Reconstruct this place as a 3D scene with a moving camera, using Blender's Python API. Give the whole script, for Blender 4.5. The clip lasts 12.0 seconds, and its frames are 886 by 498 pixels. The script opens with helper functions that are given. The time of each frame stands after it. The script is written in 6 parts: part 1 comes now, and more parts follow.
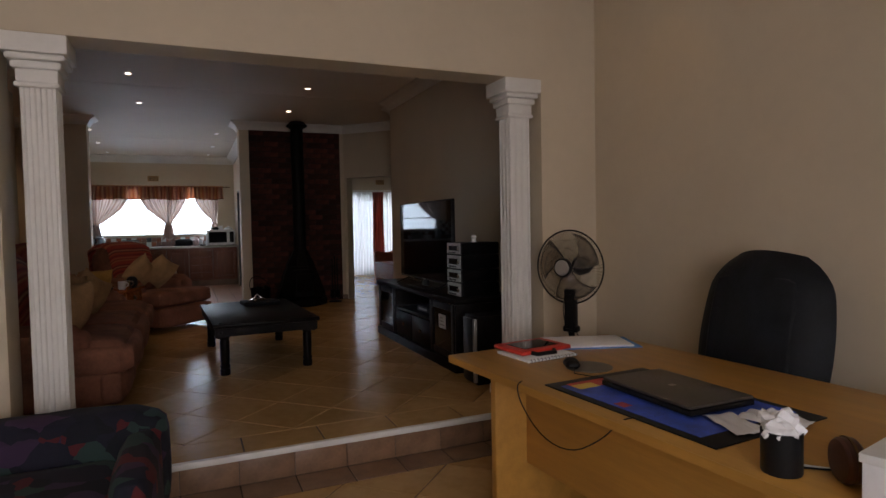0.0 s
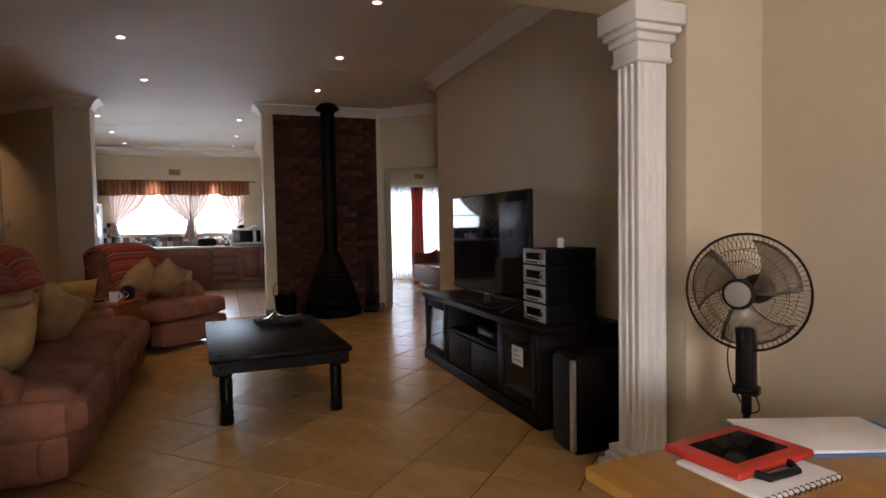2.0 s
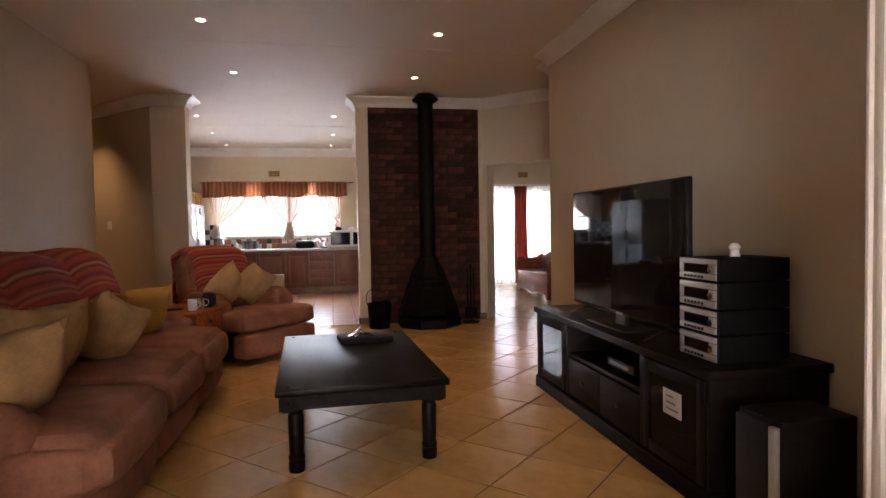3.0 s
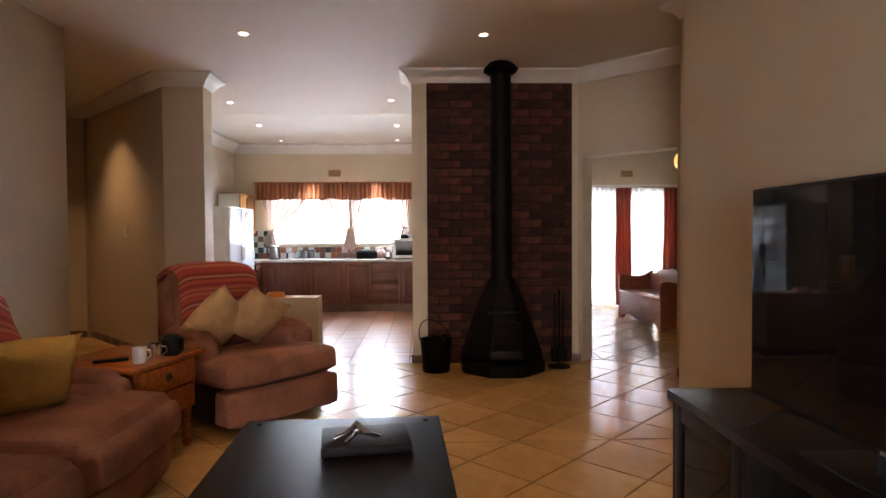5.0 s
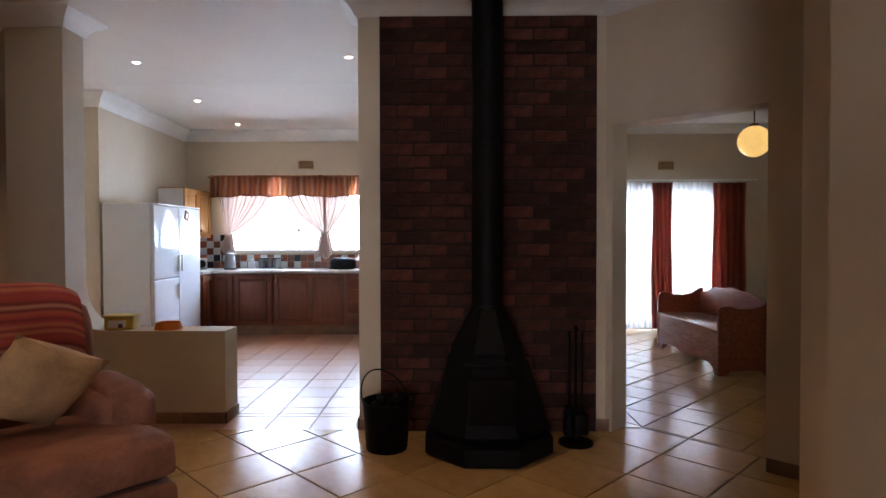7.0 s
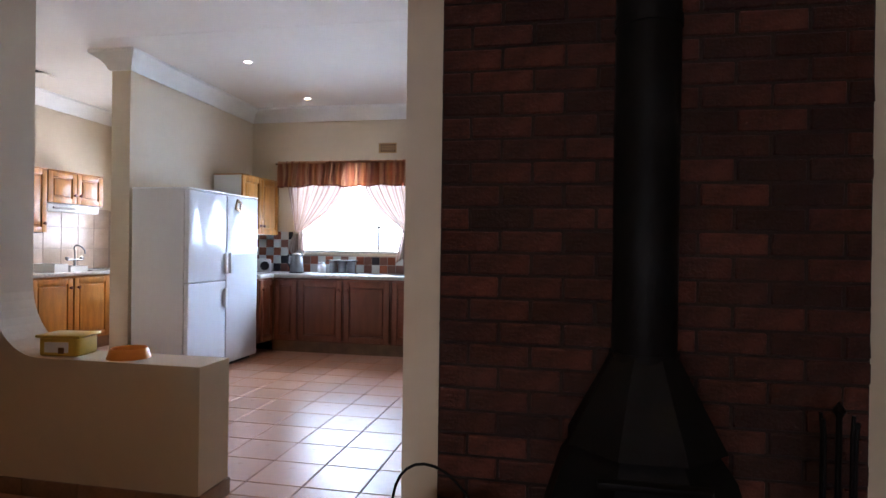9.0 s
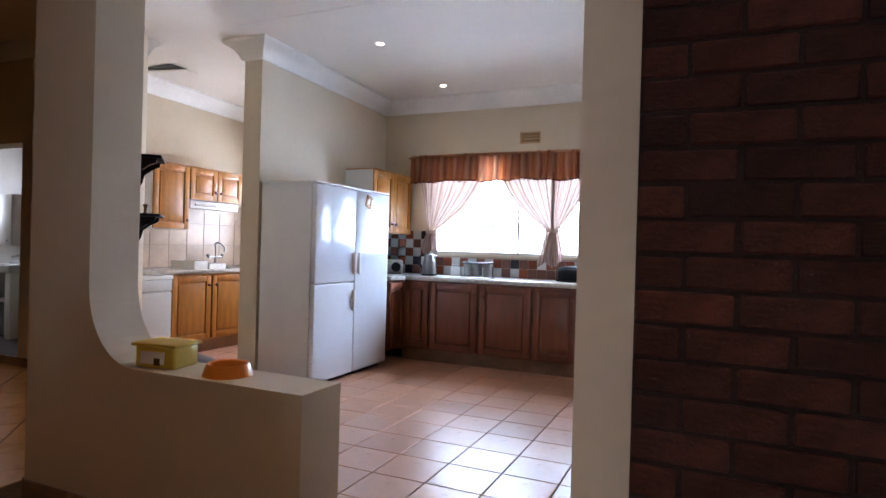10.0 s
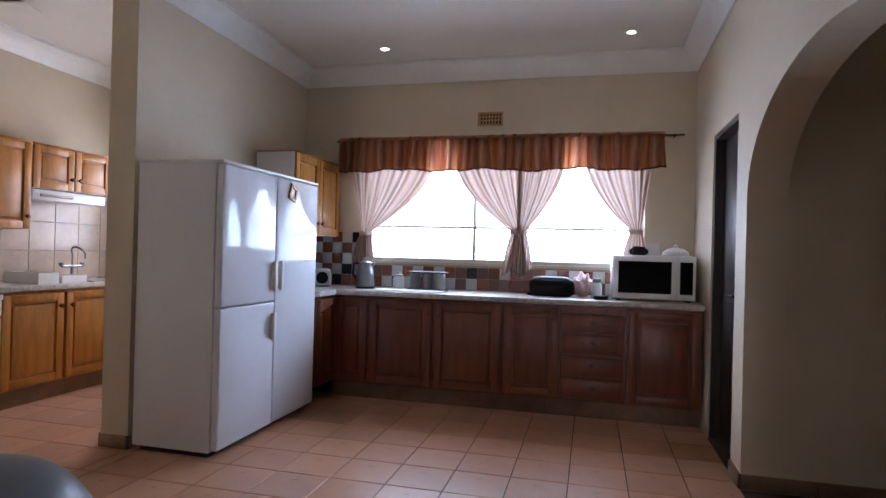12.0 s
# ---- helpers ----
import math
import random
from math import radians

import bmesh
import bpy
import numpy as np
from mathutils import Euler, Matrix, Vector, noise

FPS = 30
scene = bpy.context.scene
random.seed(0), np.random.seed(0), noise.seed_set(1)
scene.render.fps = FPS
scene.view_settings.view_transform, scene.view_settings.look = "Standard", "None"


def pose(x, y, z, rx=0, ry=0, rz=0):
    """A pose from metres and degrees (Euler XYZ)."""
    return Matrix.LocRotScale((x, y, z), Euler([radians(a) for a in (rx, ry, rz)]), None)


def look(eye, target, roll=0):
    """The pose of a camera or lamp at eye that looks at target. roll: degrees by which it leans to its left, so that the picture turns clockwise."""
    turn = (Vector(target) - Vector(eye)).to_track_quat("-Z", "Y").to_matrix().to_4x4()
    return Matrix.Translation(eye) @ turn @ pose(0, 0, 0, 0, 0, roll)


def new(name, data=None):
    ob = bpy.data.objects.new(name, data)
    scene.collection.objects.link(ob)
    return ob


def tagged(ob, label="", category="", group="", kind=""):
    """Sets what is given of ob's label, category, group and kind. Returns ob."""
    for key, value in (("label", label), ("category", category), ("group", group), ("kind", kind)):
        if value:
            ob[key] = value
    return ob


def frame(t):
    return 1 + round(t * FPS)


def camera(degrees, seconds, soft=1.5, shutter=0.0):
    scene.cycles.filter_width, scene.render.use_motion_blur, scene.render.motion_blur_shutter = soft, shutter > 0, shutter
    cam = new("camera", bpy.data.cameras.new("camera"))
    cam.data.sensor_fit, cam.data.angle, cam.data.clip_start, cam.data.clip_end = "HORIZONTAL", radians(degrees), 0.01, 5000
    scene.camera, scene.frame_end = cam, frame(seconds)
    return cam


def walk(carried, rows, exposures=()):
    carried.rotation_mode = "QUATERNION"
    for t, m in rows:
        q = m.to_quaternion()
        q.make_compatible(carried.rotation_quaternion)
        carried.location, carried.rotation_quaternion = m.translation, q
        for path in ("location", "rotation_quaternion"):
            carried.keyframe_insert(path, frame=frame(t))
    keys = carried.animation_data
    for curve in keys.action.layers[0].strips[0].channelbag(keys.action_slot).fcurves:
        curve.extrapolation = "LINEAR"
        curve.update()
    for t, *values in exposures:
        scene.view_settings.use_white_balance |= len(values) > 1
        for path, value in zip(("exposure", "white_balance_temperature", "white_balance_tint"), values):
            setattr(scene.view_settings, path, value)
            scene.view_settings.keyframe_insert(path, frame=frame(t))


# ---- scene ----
cam = camera(73.5, 12.0)
PATH = [
    (0, (0.175, -0.748, 1.236), (0.967, 1.087, 1.156), -1.1),
    (0.5, (0.225, -0.538, 1.234), (1.166, 1.225, 1.143), -1.0),
    (1, (0.332, -0.213, 1.248), (1.263, 1.555, 1.156), -1.1),
    (1.5, (0.409, 0.184, 1.228), (1.212, 2.014, 1.139), -1.0),
    (2, (0.464, 0.608, 1.25), (1.152, 2.484, 1.165), -1.0),
    (2.5, (0.557, 1.033, 1.257), (1.094, 2.958, 1.18), -1.0),
    (3, (0.644, 1.469, 1.241), (1.012, 3.433, 1.17), -1.0),
    (3.5, (0.749, 1.927, 1.266), (0.988, 3.912, 1.198), -1.0),
    (3.7, (0.796, 2.122, 1.255), (0.993, 4.112, 1.19), -1.0),
    (5.5, (1.229, 3.753, 1.329), (1.275, 5.752, 1.283), -0.2),
    (6, (1.362, 4.27, 1.295), (1.391, 6.269, 1.256), -0.2),
    (6.5, (1.504, 4.759, 1.298), (1.52, 6.758, 1.258), -0.0),
    (7, (1.604, 5.225, 1.321), (1.586, 7.225, 1.284), -0.1),
    (7.2, (1.629, 5.421, 1.311), (1.597, 7.42, 1.273), -0.2),
    (8.8, (1.615, 6.894, 1.201), (1.332, 8.874, 1.199), 0.8),
    (9, (1.598, 7.037, 1.216), (1.203, 8.997, 1.209), 0.8),
    (9.5, (1.503, 7.431, 1.21), (0.844, 9.319, 1.202), 1.1),
    (10, (1.307, 7.719, 1.199), (0.488, 9.543, 1.192), 1.6),
    (10.5, (1.063, 7.969, 1.195), (0.209, 9.778, 1.19), 1.4),
    (11, (0.857, 8.185, 1.214), (0.035, 10.008, 1.202), 2.0),
    (11.5, (0.638, 8.449, 1.237), (-0.046, 10.328, 1.23), 1.9),
    (12, (0.419, 8.728, 1.223), (-0.065, 10.669, 1.23), 1.5),
]
from mathutils.geometry import tessellate_polygon

EXPOSURES = [(0, -0.05, 6950, 23), (0.5, 0.2, 6900, 22), (1, 0.6, 6950, 21), (2, 1.18, 7000, 22), (3, 1.75, 7800, 29), (3.6, 1.82, 7800, 29), (5.5, 2.0, 7350, 26), (7, 1.53, 6550, 24), (9, 1.54, 6250, 23), (10.3, 1.46, 6250, 25), (12, 0.79, 6400, 29)]
SPOT_LIVING, SPOT_KITCHEN, SPOT_HALL, SPOT_STUDY = 9, 1.0, 17, 3
walk(cam, [(t, look(eye, target, roll)) for t, eye, target, roll in PATH], EXPOSURES)

# ---- light ----
world = bpy.data.worlds.new("sky")
scene.world = world
world.use_nodes = True
wn = world.node_tree.nodes
sky = wn.new("ShaderNodeTexSky")
sky.sky_type = "NISHITA"
sky.sun_disc = False
sky.sun_elevation, sky.sun_rotation = radians(60), radians(100)
world.node_tree.links.new(sky.outputs[0], wn["Background"].inputs[0])
wn["Background"].inputs[1].default_value = 0.12

sun_data = bpy.data.lights.new("sun", "SUN")
sun_data.energy, sun_data.angle, sun_data.color = 3.0, radians(0.5), (1, 0.95, 0.86)
sun = new("sun", sun_data)
sun.matrix_world = look((9, -1.5, 16), (0, 0, 0))


def window_light(name, at, target, width, height, watts, colour=(0.78, 0.89, 1.0)):
    d = bpy.data.lights.new(name, "AREA")
    d.shape, d.size, d.size_y, d.energy, d.color = "RECTANGLE", width, height, watts, colour
    ob = new(name, d)
    ob.matrix_world = look(at, target)
    return ob


window_light("kitchen_window_light", (-0.39, 14.04, 1.62), (-0.39, 10, 1.62), 2.44, 0.98, 49, (0.57, 0.79, 1.0))
window_light("lounge_window_light", (4.35, 14.04, 1.035), (4.35, 10, 1.035), 2.28, 2.0, 44)
window_light("scullery_window_light", (-3.25, 14.04, 1.62), (-3.25, 11, 1.62), 0.9, 0.9, 13)
window_light("bathroom_window_light", (-7.84, 11.75, 1.65), (-5, 11.75, 1.65), 0.48, 0.78, 4)
window_light("study_window_light", (0.0, -2.78, 1.35), (0.0, 2.0, 1.35), 2.18, 1.48, 38, (0.93, 0.97, 1.0))


def spot_light(x, y, z, watts=6, wide=84):
    d = bpy.data.lights.new("downlight_lamp", "SPOT")
    d.energy, d.color, d.spot_size, d.spot_blend, d.shadow_soft_size = watts, (1.0, 0.68, 0.36), radians(wide), 1.0, 0.05
    ob = new("downlight_lamp", d)
    ob.location = (x, y, z)
    return ob


# ---- materials ----
def material(name, colour, rough=0.6, metal=0.0, vary=0.12, scale=6.0, bump=0.0, bump_scale=60.0, coat=0.0, emit=0.0, island=0.0, stretch=(1, 1, 1), tint=None, ior=None, spec=0.5):
    """Base colour with two scales of noise, a bump and roughness that varies."""
    m = bpy.data.materials.new(name)
    m.use_nodes = True
    n, l = m.node_tree.nodes, m.node_tree.links
    b = n["Principled BSDF"]
    tc = n.new("ShaderNodeTexCoord")
    mp = n.new("ShaderNodeMapping")
    mp.inputs["Scale"].default_value = stretch
    l.new(tc.outputs["Object"], mp.inputs[0])
    big, fine = n.new("ShaderNodeTexNoise"), n.new("ShaderNodeTexNoise")
    big.inputs["Scale"].default_value, fine.inputs["Scale"].default_value = scale, scale * 9
    big.inputs["Detail"].default_value, fine.inputs["Detail"].default_value = 4, 3
    l.new(mp.outputs[0], big.inputs["Vector"])
    l.new(mp.outputs[0], fine.inputs["Vector"])
    add = n.new("ShaderNodeMath")
    add.operation = "MULTIPLY_ADD"
    add.inputs[1].default_value = 0.4
    l.new(fine.outputs[0], add.inputs[0])
    l.new(big.outputs[0], add.inputs[2])
    ramp = n.new("ShaderNodeValToRGB")
    dark = [c * (1 - vary) for c in colour]
    lite = [min(1, c * (1 + vary)) for c in (tint or colour)]
    ramp.color_ramp.elements[0].position, ramp.color_ramp.elements[1].position = 0.5, 0.9
    ramp.color_ramp.elements[0].color, ramp.color_ramp.elements[1].color = (*dark, 1), (*lite, 1)
    l.new(add.outputs[0], ramp.inputs[0])
    col = ramp.outputs[0]
    if island:
        info, hsv, mr = n.new("ShaderNodeObjectInfo"), n.new("ShaderNodeHueSaturation"), n.new("ShaderNodeMapRange")
        mr.inputs[3].default_value, mr.inputs[4].default_value = 1 - island, 1 + island
        l.new(info.outputs["Random"], mr.inputs[0])
        l.new(mr.outputs[0], hsv.inputs["Value"])
        l.new(col, hsv.inputs["Color"])
        col = hsv.outputs[0]
    l.new(col, b.inputs["Base Color"])
    rr = n.new("ShaderNodeMapRange")
    rr.inputs[3].default_value, rr.inputs[4].default_value = max(0.02, rough - 0.1 * min(1, rough * 2)), min(1, rough + 0.1 * min(1, rough * 2))
    l.new(fine.outputs[0], rr.inputs[0])
    l.new(rr.outputs[0], b.inputs["Roughness"])
    b.inputs["Metallic"].default_value = metal
    b.inputs["Coat Weight"].default_value = coat
    b.inputs["Specular IOR Level"].default_value = spec
    if ior:
        b.inputs["IOR"].default_value = ior
    if bump:
        bn, bp = n.new("ShaderNodeTexNoise"), n.new("ShaderNodeBump")
        bn.inputs["Scale"].default_value = bump_scale
        bn.inputs["Detail"].default_value = 5
        l.new(mp.outputs[0], bn.inputs["Vector"])
        bp.inputs["Strength"].default_value, bp.inputs["Distance"].default_value = bump, 0.01
        l.new(bn.outputs[0], bp.inputs["Height"])
        l.new(bp.outputs[0], b.inputs["Normal"])
    if emit:
        b.inputs["Emission Color"].default_value = (*colour, 1)
        b.inputs["Emission Strength"].default_value = emit
    return m


M = {}
M["wall"] = material("cream_wall_paint", (0.62, 0.52, 0.385), 0.65, vary=0.04, scale=1.5, bump=0.12, bump_scale=25)
M["white"] = material("white_paint", (0.78, 0.76, 0.72), 0.5, vary=0.05, scale=3, bump=0.1, bump_scale=30)
M["ceiling"] = material("ceiling_paint", (0.74, 0.68, 0.60), 0.7, vary=0.03, scale=1.0, bump=0.05)
M["tile"] = material("sand_ceramic_tile", (0.48, 0.275, 0.105), 0.2, vary=0.1, scale=1.6, bump=0.03, bump_scale=9, island=0.09, tint=(0.56, 0.35, 0.155), spec=0.38)
M["ktile"] = material("terracotta_pink_tile", (0.54, 0.27, 0.16), 0.3, vary=0.1, scale=1.8, bump=0.03, bump_scale=18, island=0.1, spec=0.55)
M["brown_tile"] = material("brown_skirting_tile", (0.23, 0.13, 0.075), 0.35, vary=0.25, scale=7, bump=0.05, island=0.15)
M["grout"] = material("dark_grout", (0.085, 0.062, 0.046), 0.9, vary=0.2, scale=20)
M["brick"] = material("red_face_brick", (0.056, 0.0155, 0.009), 0.9, vary=0.45, scale=9, bump=0.8, bump_scale=60, island=0.6)
M["mortar"] = material("brown_mortar", (0.026, 0.014, 0.010), 0.95, vary=0.2, scale=25, bump=0.6, bump_scale=120)
M["black"] = material("black_metal", (0.012, 0.012, 0.012), 0.5, vary=0.3, scale=10, bump=0.1)
M["black_wood"] = material("dark_stained_wood", (0.0055, 0.0035, 0.003), 0.42, vary=0.5, spec=0.13, scale=5, bump=0.1, bump_scale=20, stretch=(6, 0.7, 6))
M["suede"] = material("brown_suede", (0.255, 0.103, 0.061), 0.9, vary=0.3, scale=5, bump=0.3, bump_scale=120)
M["fridge"] = material("fridge_enamel", (0.68, 0.69, 0.70), 0.22, vary=0.02, scale=2)
M["oak"] = material("honey_oak", (0.47, 0.19, 0.033), 0.38, vary=0.25, scale=4, stretch=(5, 5, 0.6), bump=0.05)
M["red_wood"] = material("red_brown_wood", (0.175, 0.05, 0.02), 0.36, vary=0.2, scale=4, stretch=(5, 5, 0.6), bump=0.04)
M["desk"] = material("beech_laminate", (0.47, 0.235, 0.05), 0.4, vary=0.12, scale=3, stretch=(6, 0.5, 6))


# ---- mesh helpers ----
def obj(name, bm, mat, parent=None, label="", smooth=True):
    me = bpy.data.meshes.new(name)
    bmesh.ops.recalc_face_normals(bm, faces=bm.faces)
    bm.to_mesh(me)
    bm.free()
    for m in (mat if isinstance(mat, (list, tuple)) else [mat]):
        me.materials.append(m)
    if smooth:
        me.shade_smooth()
        me.set_sharp_from_angle(angle=radians(35))
    ob = new(name, me)
    if parent is not None:
        ob.parent = parent
    if label:
        ob["label"] = label
    return ob


def part(name, bm, mat, parent, label="", smooth=True):
    return obj(name, bm, mat, parent, label, smooth)


def root(name, m, label, category, group=""):
    ob = new(name)
    ob.matrix_basis = m
    return tagged(ob, label, category, group)


def box(bm, x0, x1, y0, y1, z0, z1, bevel=0.0, seg=2, m=None):
    r = bmesh.ops.create_cube(bm, size=1)
    vs = r["verts"]
    bmesh.ops.transform(bm, matrix=Matrix.LocRotScale(((x0 + x1) / 2, (y0 + y1) / 2, (z0 + z1) / 2), None, (x1 - x0, y1 - y0, z1 - z0)), verts=vs)
    if bevel:
        es = list({e for v in vs for e in v.link_edges})
        out = bmesh.ops.bevel(bm, geom=es, offset=bevel, segments=seg, affect="EDGES", profile=0.5)
        vs = list({v for f in out["faces"] for v in f.verts} | {v for v in vs if v.is_valid})
    if m is not None:
        bmesh.ops.transform(bm, matrix=m, verts=vs)
    return bm


def bx(x0, x1, y0, y1, z0, z1, bevel=0.0, seg=2, m=None):
    return box(bmesh.new(), x0, x1, y0, y1, z0, z1, bevel, seg, m)


def lathe(profile, n=24, bm=None, m=None):
    """Turns (radius, z) pairs round z."""
    bm = bm or bmesh.new()
    rings = []
    for r, z in profile:
        if r < 1e-5:
            rings.append([bm.verts.new((0, 0, z))])
        else:
            rings.append([bm.verts.new((r * math.cos(2 * math.pi * i / n), r * math.sin(2 * math.pi * i / n), z)) for i in range(n)])
    made = [v for ring in rings for v in ring]
    for a, b in zip(rings, rings[1:]):
        for i in range(n):
            j = (i + 1) % n
            q = [a[i % len(a)], a[j % len(a)], b[j % len(b)], b[i % len(b)]]
            q = list(dict.fromkeys(q))
            if len(q) > 2:
                bm.faces.new(q)
    for ring, flip in ((rings[0], True), (rings[-1], False)):
        if len(ring) > 2:
            bm.faces.new(ring[::-1] if flip else ring)
    if m is not None:
        bmesh.ops.transform(bm, matrix=m, verts=made)
    return bm


def tube(points, radius, n=8, bm=None):
    """A round bar along points."""
    bm = bm or bmesh.new()
    pts = [Vector(p) for p in points]
    rings, ref = [], None
    for i, p in enumerate(pts):
        d = (pts[min(i + 1, len(pts) - 1)] - pts[max(i - 1, 0)]).normalized()
        if ref is None:
            ref = d.orthogonal().normalized()
        ref = (ref - d * ref.dot(d)).normalized()
        side = d.cross(ref)
        r = radius[i] if isinstance(radius, (list, tuple)) else radius
        rings.append([bm.verts.new(p + (ref * math.cos(2 * math.pi * k / n) + side * math.sin(2 * math.pi * k / n)) * r) for k in range(n)])
    for a, b in zip(rings, rings[1:]):
        for k in range(n):
            bm.faces.new((a[k], a[(k + 1) % n], b[(k + 1) % n], b[k]))
    bm.faces.new(rings[0][::-1])
    bm.faces.new(rings[-1])
    return bm


def prism(outline, depth, m=None, bm=None):
    """Extrudes an outline in x, z along +y by depth."""
    bm = bm or bmesh.new()
    a = [bm.verts.new((x, 0, z)) for x, z in outline]
    b = [bm.verts.new((x, depth, z)) for x, z in outline]
    n = len(outline)
    for i, j, k in tessellate_polygon([[Vector((x, z, 0)) for x, z in outline]]):
        bm.faces.new((a[i], a[j], a[k]))
        bm.faces.new((b[k], b[j], b[i]))
    for i in range(n):
        bm.faces.new((a[i], b[i], b[(i + 1) % n], a[(i + 1) % n]))
    if m is not None:
        bmesh.ops.transform(bm, matrix=m, verts=a + b)
    return bm


def sweep(path, profile, closed=False):
    """Sweeps (offset to the left of the path, z) pairs along a plan path with mitred corners."""
    bm = bmesh.new()
    P2 = [Vector(p) for p in path]
    n = len(P2)
    rings = []
    for i, p in enumerate(P2):
        a = (p - P2[i - 1]).normalized() if (i or closed) else None
        b = (P2[(i + 1) % n] - p).normalized() if (i < n - 1 or closed) else None
        a, b = a or b, b or a
        na, nb = Vector((-a.y, a.x)), Vector((-b.y, b.x))
        k = na + nb
        k = k / max(0.2, k.dot(na))
        rings.append([bm.verts.new((p.x + k.x * o, p.y + k.y * o, z)) for o, z in profile])
    c = len(profile)
    for i in range(n if closed else n - 1):
        a, b = rings[i], rings[(i + 1) % n]
        for j in range(c):
            bm.faces.new((a[j], a[(j + 1) % c], b[(j + 1) % c], b[j]))
    if not closed:
        bm.faces.new(rings[0][::-1])
        bm.faces.new(rings[-1])
    return bm


def wall(name, x, y, turn, length, z0, z1, thick, holes=(), mat=None):
    """A wall from (x, y) along turn degrees, thick to its left, with openings (u0, u1, z0, z1) cut through it."""
    us = sorted({0, length, *[h[0] for h in holes], *[h[1] for h in holes]})
    zs = sorted({z0, z1, *[h[2] for h in holes], *[h[3] for h in holes]})
    bm = bmesh.new()

    def solid(i, j):
        if not (0 <= i < len(us) - 1 and 0 <= j < len(zs) - 1):
            return False
        u, z = (us[i] + us[i + 1]) / 2, (zs[j] + zs[j + 1]) / 2
        return not any(h[0] < u < h[1] and h[2] < z < h[3] for h in holes)

    def quad(*c):
        bm.faces.new([bm.verts.new(p) for p in c])

    for i in range(len(us) - 1):
        for j in range(len(zs) - 1):
            if not solid(i, j):
                continue
            a, b, c, d = us[i], us[i + 1], zs[j], zs[j + 1]
            quad((a, 0, c), (b, 0, c), (b, 0, d), (a, 0, d))
            quad((a, thick, c), (a, thick, d), (b, thick, d), (b, thick, c))
            if not solid(i - 1, j):
                quad((a, 0, c), (a, 0, d), (a, thick, d), (a, thick, c))
            if not solid(i + 1, j):
                quad((b, 0, c), (b, thick, c), (b, thick, d), (b, 0, d))
            if not solid(i, j - 1):
                quad((a, 0, c), (a, thick, c), (b, thick, c), (b, 0, c))
            if not solid(i, j + 1):
                quad((a, 0, d), (b, 0, d), (b, thick, d), (a, thick, d))
    bmesh.ops.remove_doubles(bm, verts=bm.verts, dist=1e-5)
    ob = obj(name, bm, mat or M["wall"], smooth=False)
    ob.matrix_basis = pose(x, y, 0, 0, 0, turn)
    return tagged(ob, "cream painted plaster wall", "wall", kind="structure")


def block(name, x0, x1, y0, y1, z0, z1, mat, label, category="wall"):
    return tagged(obj(name, bx(x0, x1, y0, y1, z0, z1), mat, smooth=False), label, category, kind="structure")


# ---- structure ----
TOP = 2.95
LOW = -0.17
# study
wall("wall_study_east", 2.93, -2.6, 90, 5.4, LOW - 0.1, TOP, -0.2)
wall("wall_study_south", -2.4, -2.6, 0, 5.53, LOW - 0.1, TOP, -0.2, [(1.3, 3.5, 0.6, 2.1)])
wall("wall_study_west", -2.4, -2.6, 90, 5.4, LOW - 0.1, TOP, 0.2)
wall("wall_opening", -2.4, 2.8, 0, 5.33, LOW - 0.1, TOP, 0.24, [(1.74, 4.87, LOW - 0.1, 2.235)])
# living room
wall("wall_living_west", -1.73, 3.04, 90, 5.07, -0.1, TOP, 0.2)
wall("wall_television", 2.80, 3.04, 90, 4.06, -0.1, TOP, -0.16)
wall("wall_fireplace", 0.99, 9.29, 0, 1.69, -0.1, TOP, 0.3)
wall("wall_diagonal", 2.66, 9.31, -45, 2.6, -0.1, TOP, 0.19, [(0.08, 1.04, -0.1, 2.08)])
wall("wall_passage_end", 4.49, 7.48, 180, 1.55, -0.1, TOP, 0.2)
# hall
wall("wall_hall_diagonal", -1.54, 9.435, 135, 2.5, -0.1, TOP, -0.2)
wall("wall_hall_north", -3.27, 11.1, 180, 4.43, -0.1, TOP, -0.2, [(1.2, 2.0, -0.1, 2.05)])
wall("wall_hall_south", -1.73, 7.91, 180, 4.74, -0.1, TOP, -0.2)
wall("wall_hall_west", -6.47, 8.11, 90, 3.2, -0.1, TOP, 0.2)
wall("wall_bathroom_north", -7.9, 12.2, 0, 3.5, -0.1, TOP, 0.2, mat=M["white"])
wall("wall_bathroom_west", -7.7, 11.1, 90, 1.1, -0.1, TOP, 0.2, [(0.4, 0.9, 1.25, 2.05)], mat=M["white"])
# kitchen
wall("wall_kitchen_north", -4.4, 13.84, 0, 7.0, -0.1, TOP, 0.25, [(2.78, 5.24, 1.12, 2.12), (0.7, 1.6, 1.12, 2.12)])
wall("wall_kitchen_partition", -2.22, 11.7, 90, 2.14, -0.1, TOP, 0.19)
wall("wall_scullery_west", -4.2, 11.3, 90, 2.54, -0.1, TOP, 0.2)
# lounge beyond the diagonal opening
wall("wall_lounge_north", 2.6, 13.84, 0, 4.2, -0.1, TOP, 0.25, [(0.6, 2.9, 0.02, 2.05)])
wall("wall_lounge_west", 2.86, 9.62, 90, 4.22, -0.1, TOP, 0.15)
wall("wall_lounge_east", 6.6, 7.4, 90, 6.44, -0.1, TOP, -0.2)
wall("wall_passage_north", 1.42, 12.19, 0, 1.285, -0.1, TOP, 0.15)
wall("wall_lounge_south", 4.7, 7.6, 0, 2.1, -0.1, TOP, -0.2)

